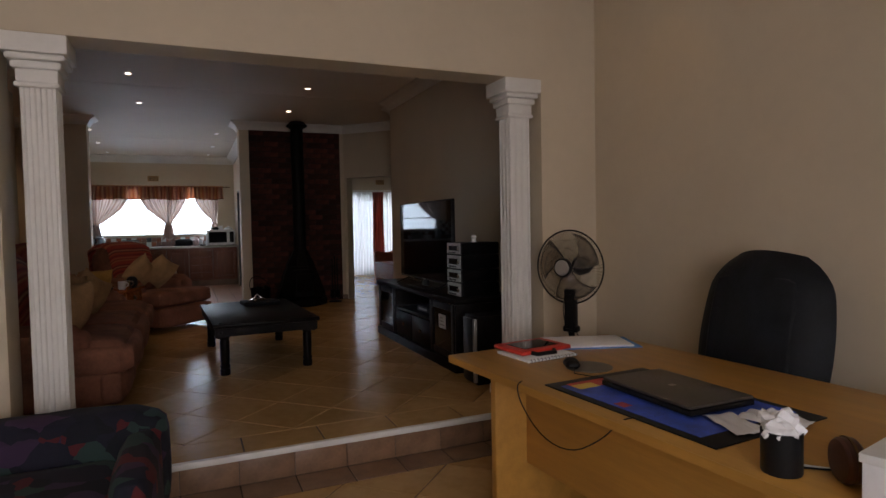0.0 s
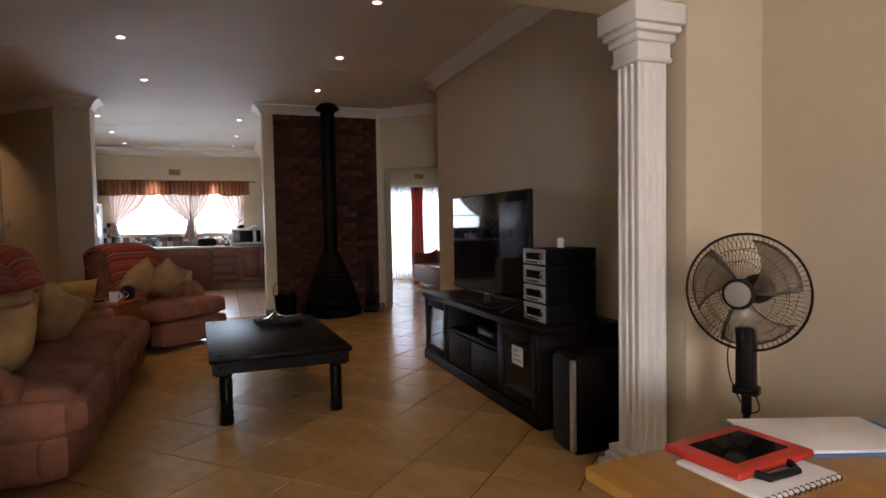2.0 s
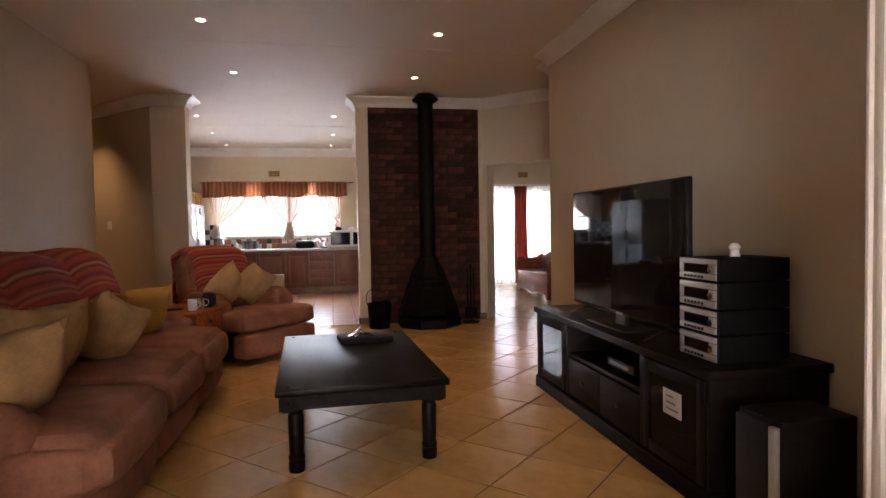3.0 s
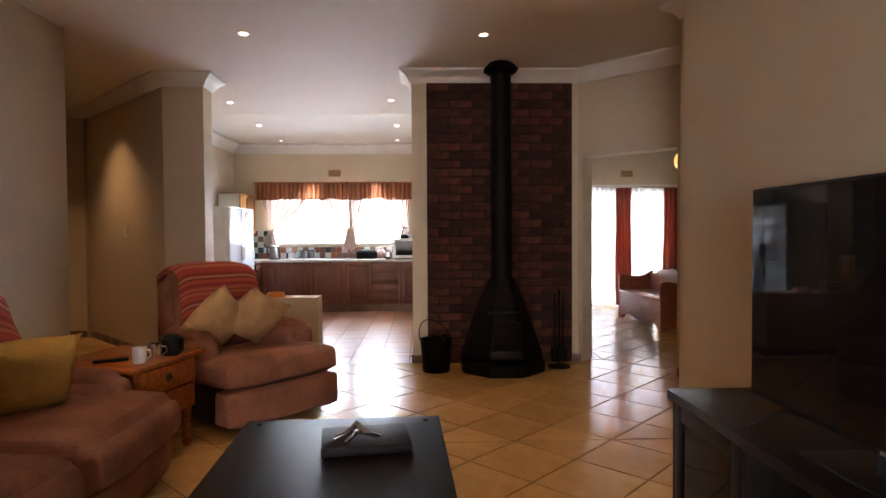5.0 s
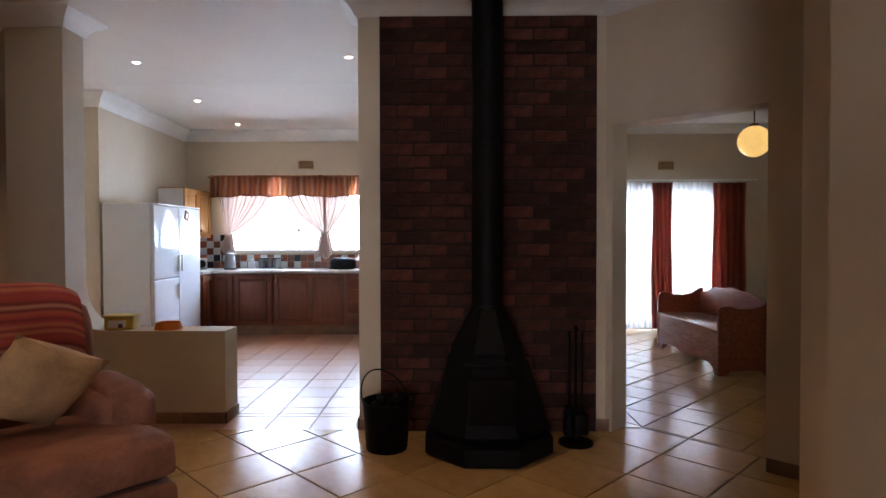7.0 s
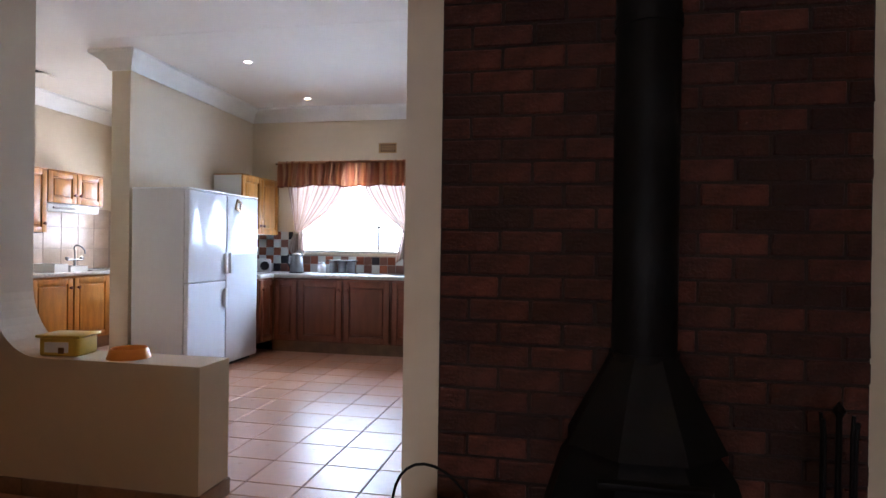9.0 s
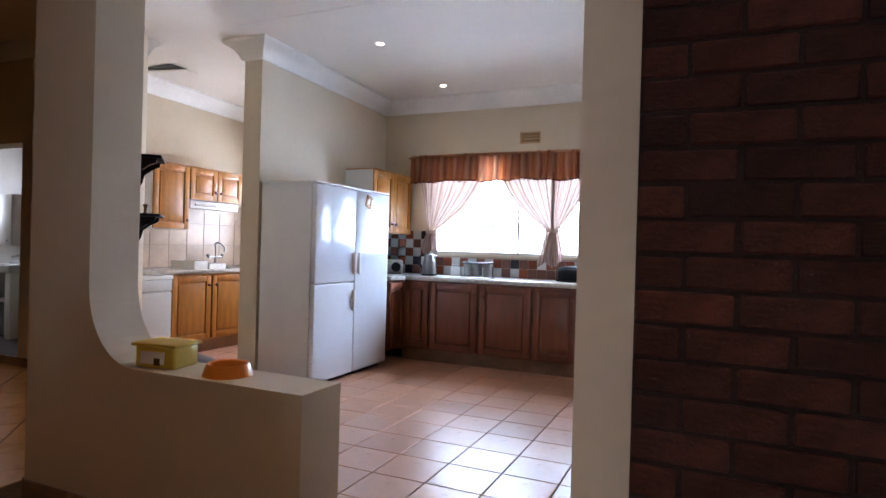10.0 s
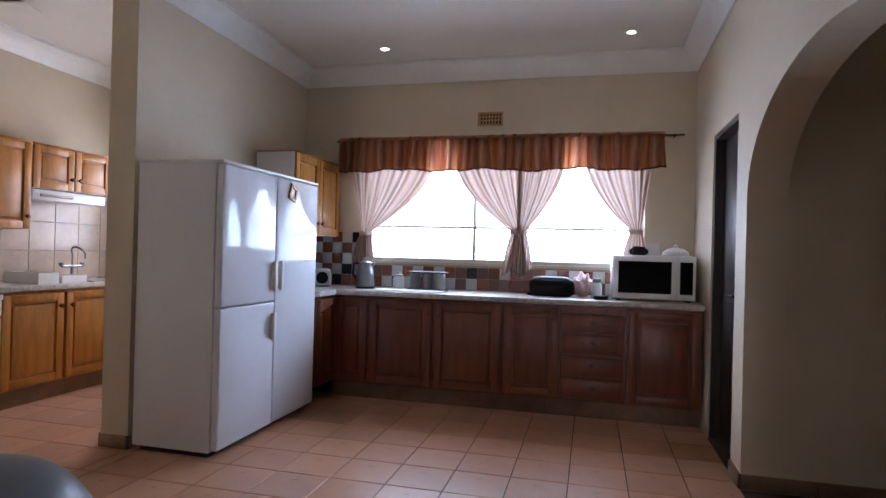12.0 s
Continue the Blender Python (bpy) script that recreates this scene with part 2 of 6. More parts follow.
# kitchen east wall with the arch and a door opening
outline = [(9.59, -0.1)]
cy, half_w, spring, rise = 11.19, 1.0, 1.55, 0.53
outline += [(cy - half_w, -0.1), (cy - half_w, spring)]
outline += [(cy - half_w * math.cos(a), spring + rise * math.sin(a)) for a in [math.pi * i / 28 for i in range(1, 28)]]
outline += [(cy + half_w, spring), (cy + half_w, -0.1)]
outline += [(12.42, -0.1), (12.42, 2.06), (13.12, 2.06), (13.12, -0.1), (13.84, -0.1), (13.84, TOP), (9.59, TOP)]
ob = obj("wall_kitchen_east", prism(outline, 0.2, Matrix(((0, 1, 0, 1.22), (1, 0, 0, 0), (0, 0, 1, 0), (0, 0, 0, 1)))), M["wall"], smooth=False)
tagged(ob, "cream plaster wall with a rounded arch", "wall", kind="structure")
# pier that curves down into a half-height wall
arc = [(-1.13 + 0.28 * (1 - math.cos(a)), 0.66 + 0.34 * (1 - math.sin(a))) for a in [math.pi / 2 * i / 12 for i in range(13)]]
outline = [(-1.54, -0.05), (0.01, -0.05), (0.01, 0.66)] + arc[::-1] + [(-1.13, TOP), (-1.54, TOP)]
ob = obj("wall_pier", prism(outline, 0.24, pose(0, 9.43, 0)), M["wall"], smooth=False)
tagged(ob, "cream plaster pier curving down into a half-height wall", "wall", kind="structure")

# ceiling
bm = bx(-7.9, 6.9, -2.9, 14.2, TOP, TOP + 0.2)
box(bm, -1.7, 2.78, 7.135, 7.155, TOP - 0.003, TOP + 0.01)
tagged(obj("ceiling", bm, M["ceiling"], smooth=False), "off-white painted ceiling board", "ceiling", kind="structure")



def sag(y):
    """How far the kitchen ceiling slopes down towards the outer wall."""
    return 0.07 * min(1.0, max(0.0, (y - 9.66) / 4.18))


wedge = prism([(9.66, TOP + 0.01), (9.66, TOP - 0.0005), (13.84, TOP - 0.07), (13.84, TOP + 0.01)], 5.62, Matrix(((0, 1, 0, -4.4), (1, 0, 0, 0), (0, 0, 1, 0), (0, 0, 0, 1))))
box(wedge, -2.2, 1.2, 11.35, 11.37, 2.9187, 2.93)
tagged(obj("ceiling_kitchen", wedge, M["ceiling"], smooth=False), "off-white painted kitchen ceiling", "ceiling", kind="structure")

# cornices
COVE = [(0, TOP), (0.12, TOP), (0.12, TOP - 0.02), (0.10, TOP - 0.035), (0.065, TOP - 0.055), (0.035, TOP - 0.09), (0.025, TOP - 0.115), (0.012, TOP - 0.13), (0, TOP - 0.13)]


def cornice(name, path, closed=False, profile=COVE):
    bm = sweep(path, profile, closed)
    for v in bm.verts:
        v.co.z -= sag(v.co.y) if name == "cornice_kitchen" else 0
    ob = obj(name, bm, M["white"])
    return tagged(ob, "white moulded ceiling cornice", "cornice", kind="structure")


cornice("cornice_living", [(2.0, 3.04), (2.80, 3.04), (2.80, 7.10), (2.96, 7.10), (2.96, 7.48), (4.49, 7.48), (2.66, 9.31), (2.64, 9.29), (0.99, 9.29), (0.99, 9.59), (1.22, 9.59)])
DEEP = [(o * 1.15, TOP - (TOP - z) * 1.2) for o, z in COVE]
cornice("cornice_kitchen", [(1.22, 9.7), (1.22, 13.84), (-2.22, 13.84), (-2.22, 11.70), (-2.41, 11.70), (-2.41, 13.84), (-4.2, 13.84), (-4.2, 11.3), (-3.13, 11.3)], profile=DEEP)
cornice("cornice_pier", [(-1.9, 9.67), (-1.13, 9.67), (-1.13, 9.43), (-1.54, 9.43), (-3.21, 11.1), (-6.4, 11.1)])

cornice("cornice_lounge", [(6.6, 7.6), (6.6, 13.84), (2.86, 13.84), (2.86, 9.75)])

# downlights
LIVING = [(-0.35, 6.58), (-0.35, 8.2), (1.61, 5.1), (1.61, 6.68), (1.61, 8.2)]
KITCHEN = [(-1.25, 10.66), (-1.29, 12.08), (-1.28, 13.37), (0.72, 10.54), (0.715, 12.1), (0.67, 13.33)]
HALL = [(-2.79, 9.93)]
STUDY = [(2.6, 2.05)]
# ---- things ----
M["chrome"] = material("chrome", (0.75, 0.75, 0.76), 0.12, metal=1.0, vary=0.03)
M["silver"] = material("silver_plastic", (0.40, 0.38, 0.36), 0.35, metal=0.5, vary=0.08, scale=20)
M["plastic"] = material("black_plastic", (0.008, 0.008, 0.009), 0.4, spec=0.25, vary=0.2, scale=12)
M["screen"] = material("dark_glass_screen", (0.006, 0.006, 0.007), 0.035, vary=0.1, spec=0.12)
M["iron"] = material("black_stove_enamel", (0.003, 0.003, 0.003), 0.55, spec=0.12, vary=0.4, scale=9, bump=0.15, bump_scale=40)
M["leather"] = material("black_leather", (0.008, 0.009, 0.012), 0.6, spec=0.22, vary=0.3, scale=12, bump=0.25, bump_scale=90)
M["cushion"] = material("tan_cushion_cloth", (0.46, 0.28, 0.13), 0.9, vary=0.2, scale=8, bump=0.3, bump_scale=160)
M["pine"] = material("varnished_orange_pine", (0.36, 0.10, 0.02), 0.25, vary=0.3, scale=4, stretch=(1, 7, 7), bump=0.04)
M["bench"] = material("polished_red_pine", (0.30, 0.075, 0.035), 0.28, vary=0.3, scale=4, stretch=(7, 1, 7), bump=0.04)
M["counter"] = material("speckled_worktop", (0.50, 0.47, 0.44), 0.35, vary=0.25, scale=30)
M["white_plastic"] = material("white_plastic", (0.78, 0.78, 0.77), 0.35, vary=0.03)
M["paper"] = material("white_paper", (0.8, 0.8, 0.82), 0.8, vary=0.05)
M["red"] = material("red_plastic", (0.55, 0.035, 0.02), 0.4, vary=0.1)
M["blue"] = material("blue_print", (0.04, 0.10, 0.52), 0.4, vary=0.4, scale=9)
M["grey"] = material("grey_plastic", (0.16, 0.145, 0.125), 0.4, vary=0.1)
M["yellow"] = material("yellow_plastic", (0.68, 0.47, 0.07), 0.4, vary=0.08)
M["orange"] = material("orange_plastic", (0.72, 0.22, 0.01), 0.35, vary=0.06)
M["ball"] = material("grey_rubber", (0.12, 0.125, 0.135), 0.35, vary=0.08)
M["brass"] = material("dark_brass", (0.16, 0.09, 0.04), 0.35, metal=0.8, vary=0.2)
M["dark_door"] = material("dark_brown_door", (0.035, 0.022, 0.017), 0.35, vary=0.4, scale=4, stretch=(6, 6, 0.6), bump=0.1)
M["tile_black"] = material("charcoal_wall_tile", (0.03, 0.028, 0.035), 0.15, vary=0.2, island=0.3)
M["tile_white"] = material("grey_white_wall_tile", (0.55, 0.55, 0.53), 0.15, vary=0.1, island=0.08)
M["tile_rust"] = material("rust_wall_tile", (0.26, 0.075, 0.035), 0.18, vary=0.2, island=0.25)
M["tile_beige"] = material("beige_wall_tile", (0.52, 0.40, 0.31), 0.25, vary=0.12, island=0.07)
M["hifi"] = material("matt_black_case", (0.004, 0.004, 0.0045), 0.6, vary=0.2, scale=12, spec=0.08)
M["steel"] = material("brushed_steel", (0.28, 0.28, 0.28), 0.32, metal=0.9, vary=0.1, scale=20)
M["pale_grout"] = material("pale_grout", (0.36, 0.29, 0.24), 0.9, vary=0.1, scale=20)
M["globe"] = material("yellow_glass_globe", (0.95, 0.63, 0.19), 0.2, emit=0.3)
M["glow"] = material("lamp_glass", (1.0, 0.86, 0.66), 0.4, emit=9.0)
M["outside"] = material("bright_outdoors", (0.74, 0.89, 1.0), 1.0, emit=1.9, vary=0.0)


def cloth_material(name, bands, through_light, axis=0, freq=1.0, rough=0.95, open_weave=0.0):
    """Stripes and painted fold shade as colour bands in the object's own axes; part of the light passes through."""
    m = bpy.data.materials.new(name)
    m.use_nodes = True
    n, l = m.node_tree.nodes, m.node_tree.links
    b = n["Principled BSDF"]
    uv = n.new("ShaderNodeUVMap")
    sep = n.new("ShaderNodeSeparateXYZ")
    l.new(uv.outputs[0], sep.inputs[0])
    mul = n.new("ShaderNodeMath")
    mul.operation = "MULTIPLY"
    mul.inputs[1].default_value = freq
    l.new(sep.outputs[axis], mul.inputs[0])
    fr = n.new("ShaderNodeMath")
    fr.operation = "FRACT"
    l.new(mul.outputs[0], fr.inputs[0])
    ramp = n.new("ShaderNodeValToRGB")
    ramp.color_ramp.interpolation = "LINEAR"
    for i, c in enumerate(bands):
        e = ramp.color_ramp.elements[i] if i < 2 else ramp.color_ramp.elements.new(0.5)
        e.color = (*c, 1)
    for i, e in enumerate(ramp.color_ramp.elements):
        e.position = i / max(1, len(bands) - 1)
    for e, c in zip(ramp.color_ramp.elements, bands):
        e.color = (*c, 1)
    l.new(fr.outputs[0], ramp.inputs[0])
    noi = n.new("ShaderNodeTexNoise")
    noi.inputs["Scale"].default_value = 90
    mix = n.new("ShaderNodeMix")
    mix.data_type, mix.blend_type = "RGBA", "MULTIPLY"
    mix.inputs[0].default_value = 0.35
    l.new(ramp.outputs[0], mix.inputs[6])
    l.new(noi.outputs[1], mix.inputs[7])
    l.new(mix.outputs[2], b.inputs["Base Color"])
    b.inputs["Roughness"].default_value = rough
    bp = n.new("ShaderNodeBump")
    bp.inputs["Strength"].default_value = 0.25
    bp.inputs["Distance"].default_value = 0.004
    n2 = n.new("ShaderNodeTexNoise")
    n2.inputs["Scale"].default_value = 250
    l.new(n2.outputs[0], bp.inputs["Height"])
    l.new(bp.outputs[0], b.inputs["Normal"])
    if through_light:
        t = n.new("ShaderNodeBsdfTranslucent")
        l.new(mix.outputs[2], t.inputs[0])
        ms = n.new("ShaderNodeMixShader")
        ms.inputs[0].default_value = through_light
        l.new(b.outputs[0], ms.inputs[1])
        l.new(t.outputs[0], ms.inputs[2])
        l.new(ms.outputs[0], n["Material Output"].inputs[0])
        if open_weave:
            clear = n.new("ShaderNodeBsdfTransparent")
            thin = n.new("ShaderNodeMixShader")
            thin.inputs[0].default_value = open_weave
            l.new(ms.outputs[0], thin.inputs[1])
            l.new(clear.outputs[0], thin.inputs[2])
            l.new(thin.outputs[0], n["Material Output"].inputs[0])
    return m


STRIPES = [(0.46, 0.07, 0.045), (0.40, 0.055, 0.04), (0.20, 0.025, 0.028), (0.56, 0.24, 0.14), (0.19, 0.026, 0.028), (0.50, 0.10, 0.05), (0.46, 0.065, 0.045), (0.24, 0.03, 0.032), (0.42, 0.055, 0.042), (0.52, 0.15, 0.08), (0.30, 0.04, 0.035), (0.54, 0.18, 0.08), (0.40, 0.05, 0.042), (0.46, 0.07, 0.045)]
M["throw"] = cloth_material("striped_throw", STRIPES, 0.0, axis=1, freq=4.6)
M["valance"] = cloth_material("striped_orange_curtain", [(0.74, 0.40, 0.23), (0.52, 0.20, 0.12), (0.82, 0.56, 0.36), (0.42, 0.19, 0.15), (0.78, 0.44, 0.22), (0.62, 0.25, 0.14), (0.80, 0.52, 0.34), (0.50, 0.24, 0.18), (0.74, 0.40, 0.23)], 0.68, axis=0, freq=9, open_weave=0.03)
# the darker tie-back bands put the shade of the folds into the colour
M["tieback"] = cloth_material("thin_pink_fold_shaded_curtain", [(0.74, 0.60, 0.53), (0.50, 0.35, 0.29), (0.78, 0.66, 0.58), (0.38, 0.23, 0.18), (0.70, 0.53, 0.44), (0.74, 0.60, 0.53)], 0.48, axis=0, freq=6, open_weave=0.08)
M["red_curtain"] = cloth_material("dark_red_curtain", [(0.60, 0.17, 0.12), (0.44, 0.10, 0.075), (0.62, 0.19, 0.13), (0.60, 0.17, 0.12)], 0.6, axis=0, freq=5, open_weave=0.04)
M["sheer"] = cloth_material("white_sheer_curtain", [(0.9, 0.9, 0.9), (0.8, 0.8, 0.8), (0.9, 0.9, 0.9)], 0.75, axis=0, freq=18)


def pattern_cloth():
    m = bpy.data.materials.new("dark_patterned_upholstery")
    m.use_nodes = True
    n, l = m.node_tree.nodes, m.node_tree.links
    tc, vo, ramp = n.new("ShaderNodeTexCoord"), n.new("ShaderNodeTexVoronoi"), n.new("ShaderNodeValToRGB")
    no, mx = n.new("ShaderNodeTexNoise"), n.new("ShaderNodeMix")
    no.inputs["Scale"].default_value = 6
    mx.data_type = "RGBA"
    mx.inputs[0].default_value = 0.12
    vo.inputs["Scale"].default_value = 13
    l.new(tc.outputs["Object"], mx.inputs[6])
    l.new(tc.outputs["Object"], no.inputs["Vector"])
    l.new(no.outputs[1], mx.inputs[7])
    l.new(mx.outputs[2], vo.inputs["Vector"])
    sep = n.new("ShaderNodeSeparateColor")
    l.new(vo.outputs["Color"], sep.inputs[0])
    ramp.color_ramp.interpolation = "CONSTANT"
    cols = [(0.004, 0.005, 0.010), (0.008, 0.008, 0.02), (0.09, 0.009, 0.012), (0.005, 0.006, 0.014), (0.018, 0.045, 0.04), (0.006, 0.008, 0.02), (0.04, 0.018, 0.05)]
    for i in range(len(cols) - 2):
        ramp.color_ramp.elements.new(0.5)
    for i, (e, c) in enumerate(zip(ramp.color_ramp.elements, cols)):
        e.position, e.color = i / len(cols), (*c, 1)
    l.new(sep.outputs[0], ramp.inputs[0])
    l.new(ramp.outputs[0], n["Principled BSDF"].inputs["Base Color"])
    n["Principled BSDF"].inputs["Roughness"].default_value = 0.9
    return m


M["pattern"] = pattern_cloth()


def glass_material():
    m = bpy.data.materials.new("window_glass")
    m.use_nodes = True
    b = m.node_tree.nodes["Principled BSDF"]
    b.inputs["Transmission Weight"].default_value = 1.0
    b.inputs["Roughness"].default_value = 0.02
    b.inputs["IOR"].default_value = 1.1
    b.inputs["Base Color"].default_value = (0.95, 0.97, 0.97, 1)
    return m


M["glass"] = glass_material()


def eased(points, times=2):
    """Rounds the corners of a line of points."""
    pts = [Vector(p) for p in points]
    for _ in range(times):
        out = [pts[0]]
        for a, b in zip(pts, pts[1:]):
            out += [a.lerp(b, 0.25), a.lerp(b, 0.75)]
        pts = out + [pts[-1]]
    return pts


# ---- soft shapes ----
def puff(x0, x1, y0, y1, z0, z1, r=0.07, bulge=0.02, n=8, m=None, seed=0.0):
    """An upholstered block: a box with round edges and swollen faces."""
    bm = bmesh.new()
    bmesh.ops.create_cube(bm, size=2)
    bmesh.ops.subdivide_edges(bm, edges=bm.edges[:], cuts=n, use_grid_fill=True)
    c = Vector(((x0 + x1) / 2, (y0 + y1) / 2, (z0 + z1) / 2))
    h = Vector(((x1 - x0) / 2, (y1 - y0) / 2, (z1 - z0) / 2))
    r = min(r, h.x * 0.98, h.y * 0.98, h.z * 0.98)
    for v in bm.verts:
        q = v.co.copy()
        p = Vector((q.x * h.x, q.y * h.y, q.z * h.z))
        core = Vector([max(-(h[i] - r), min(h[i] - r, p[i])) for i in range(3)])
        d = p - core
        if d.length > 1e-6:
            d.normalize()
            p = core + d * r
        f = (1 - q.x ** 4 * 0.999) * (1 - q.y ** 4 * 0.999) + (1 - q.y ** 4 * 0.999) * (1 - q.z ** 4 * 0.999) + (1 - q.x ** 4 * 0.999) * (1 - q.z ** 4 * 0.999)
        p += d * bulge * min(1, f)
        p += d * 0.008 * noise.noise(p * 6 + Vector((seed, seed * 2, 0)))
        v.co = c + p
    if m is not None:
        bmesh.ops.transform(bm, matrix=m, verts=bm.verts)
    return bm


def pillow_mesh(w, h, t, seed=0):
    """A square scatter cushion standing in x, z, with pulled-out corners."""
    bm = bmesh.new()
    n = 14
    sides = []
    for s in (-1, 1):
        g = []
        for i in range(n + 1):
            row = []
            for j in range(n + 1):
                u, v = 2 * i / n - 1, 2 * j / n - 1
                k = 1 - 0.13 * (1 - abs(u) ** 2) * abs(v) ** 3 - 0.13 * (1 - abs(v) ** 2) * abs(u) ** 3
                d = t * ((1 - u ** 2) * (1 - v ** 2)) ** 0.45
                p = Vector((u * w / 2 * k, s * d / 2, v * h / 2 * k))
                p.y += 0.03 * noise.noise(Vector((p.x * 5 + p.z * 4, p.z * 11 - p.x * 3, seed + s))) * (1 - max(abs(u), abs(v)))
                row.append(bm.verts.new(p))
            g.append(row)
        sides.append(g)
        for i in range(n):
            for j in range(n):
                bm.faces.new((g[i][j], g[i + 1][j], g[i + 1][j + 1], g[i][j + 1]))
    bmesh.ops.remove_doubles(bm, verts=bm.verts, dist=1e-4)
    return bm


def sheet(fn, nu, nv, thick=0.003):
    """A cloth sheet from fn(u, v), with UVs and a thickness."""
    bm = bmesh.new()
    uvl = bm.loops.layers.uv.new("UVMap")
    g = [[bm.verts.new(fn(i / nu, j / nv)) for j in range(nv + 1)] for i in range(nu + 1)]
    for i in range(nu):
        for j in range(nv):
            f = bm.faces.new((g[i][j], g[i + 1][j], g[i + 1][j + 1], g[i][j + 1]))
            for lp, (a, b) in zip(f.loops, ((i, j), (i + 1, j), (i + 1, j + 1), (i, j + 1))):
                lp[uvl].uv = (a / nu, b / nv)
    return bm


def cloth_thing(name, bm, mat, label, category, group="", thick=0.004, m=None):
    ob = obj(name, bm, mat)
    mod = ob.modifiers.new("thickness", "SOLIDIFY")
    mod.thickness = thick
    mod.offset = 0
    if m is not None:
        ob.matrix_basis = m
    return tagged(ob, label, category, group)


# ---- study ----
def column(x, y, z0, z1):
    c = root("column", pose(x, y, z0), "white painted fluted square column with moulded capital", "column", "columns at the opening")
    H = z1 - z0
    part("base", box(box(bx(-0.15, 0.15, -0.15, 0.15, 0, 0.07, 0.006), -0.13, 0.13, -0.13, 0.13, 0.07, 0.11, 0.012), -0.115, 0.115, -0.115, 0.115, 0.11, 0.15, 0.01), M["white"], c)
    w, out = 0.081, []
    for k in range(4):
        a = math.pi / 2 * k
        ca, sa = math.cos(a), math.sin(a)
        pts = [(-w + 0.012, -w)]
        for f in (-0.048, 0.0, 0.048):
            pts += [(f - 0.016, -w), (f - 0.008, -w + 0.009), (f + 0.008, -w + 0.009), (f + 0.016, -w)]
        pts += [(w - 0.012, -w), (w - 0.003, -w + 0.003)]
        out += [(px * ca - py * sa, px * sa + py * ca) for px, py in pts]
    bm = bmesh.new()
    lo = [bm.verts.new((px, py, 0.15)) for px, py in out]
    hi = [bm.verts.new((px, py, H - 0.26)) for px, py in out]
    for i in range(len(out)):
        j = (i + 1) % len(out)
        bm.faces.new((lo[i], lo[j], hi[j], hi[i]))
    part("shaft", bm, M["white"], c)
    bm = bmesh.new()
    for a, b, z, zz, bv in ((0.100, 0, H - 0.26, H - 0.235, 0.008), (0.092, 0, H - 0.235, H - 0.17, 0.004), (0.112, 0, H - 0.17, H - 0.13, 0.014), (0.130, 0, H - 0.13, H - 0.095, 0.014), (0.145, 0, H - 0.095, H, 0.006)):
        box(bm, -a, a, -a, a, z, zz, bv)
    part("capital", bm, M["white"], c)
    return c


column(2.335, 2.945, 0, 2.235)
column(-0.495, 2.945, 0, 2.235)

DESK = pose(1.37, 1.98, LOW, 0, 0, 4.0)
d = root("desk", DESK, "beech laminate office desk with recessed front panel", "desk")
part("desktop", bx(0, 1.05, -2.3, 0, 0.715, 0.75, 0.006), M["desk"], d)
part("edge_strip", bx(-0.004, 0.0, -2.29, -0.01, 0.717, 0.748), M["desk"], d)
part("side_panel", bx(0.05, 1.0, -0.36, -0.32, 0, 0.715, 0.003), M["desk"], d)
part("side_panel", bx(0.05, 1.0, -2.2, -2.16, 0, 0.715, 0.003), M["desk"], d)
part("front_panel", bx(0.22, 0.24, -2.16, -0.36, 0.28, 0.715, 0.002), M["desk"], d)


def on_desk(u, v, z=0.75, rz=0):
    return DESK @ pose(u, v, z, 0, 0, rz)


t = root("notebook", on_desk(0.38, -0.22, 0.75, 2), "spiral notebook with white pages lying on the desk", "notebook")
part("page_block", bx(-0.15, 0.15, -0.14, 0.12, 0, 0.012, 0.002), M["paper"], t)
bm = bmesh.new()
for i in range(14):
    tube([(-0.14 + i * 0.021, -0.145 + 0.008 * math.cos(a), 0.008 + 0.009 * math.sin(a)) for a in [k * math.pi / 4 for k in range(8)]], 0.0015, 5, bm)
part("binding", bm, M["plastic"], t)
t = root("tablet_computer", on_desk(0.41, -0.15, 0.763, 4), "tablet in a red rubber case lying on a notebook", "tablet")
part("case", bx(-0.16, 0.16, -0.12, 0.12, 0, 0.022, 0.009, 3), M["red"], t)
part("screen", bx(-0.11, 0.11, -0.075, 0.075, 0.0215, 0.024), M["screen"], t, "dark glass screen")
part("handle", tube([(-0.1, -0.12, 0.01), (-0.09, -0.15, 0.008), (0.02, -0.155, 0.006), (0.04, -0.12, 0.01)], 0.011, 8), M["plastic"], t, "black rubber handle")
t = root("paper_stack", on_desk(0.78, -0.16, 0.75, -24), "loose white papers in a blue folder", "papers")
part("folder", bx(-0.24, 0.24, -0.14, 0.14, 0, 0.004), material("sky_blue_card", (0.05, 0.22, 0.55), 0.5), t, "sky blue card folder")
part("top_sheet", bx(-0.235, 0.2, -0.13, 0.15, 0.0045, 0.014, 0.002), M["paper"], t)
tagged(obj("mouse_pad", lathe([(0, 0), (0.105, 0), (0.105, 0.004), (0, 0.0045)], 32), M["grey"]), "round grey gel mouse pad", "mouse pad").matrix_basis = on_desk(0.42, -0.57)
t = root("computer_mouse", on_desk(0.34, -0.55, 0.755, 60), "black corded computer mouse on a round pad", "mouse")
part("shell", puff(-0.05, 0.05, -0.03, 0.03, 0, 0.034, 0.025, 0.004, 5), M["plastic"], t)
part("cord", tube([(-0.05, 0, 0.012), (-0.12, 0.01, 0.004), (-0.17, -0.05, 0.004), (-0.2, -0.12, 0.003)], 0.0022, 6), M["plastic"], t)
t = root("desk_mat", on_desk(0.335, -1.10, 0.75), "black bordered desk mat with a blue printed picture", "desk mat")
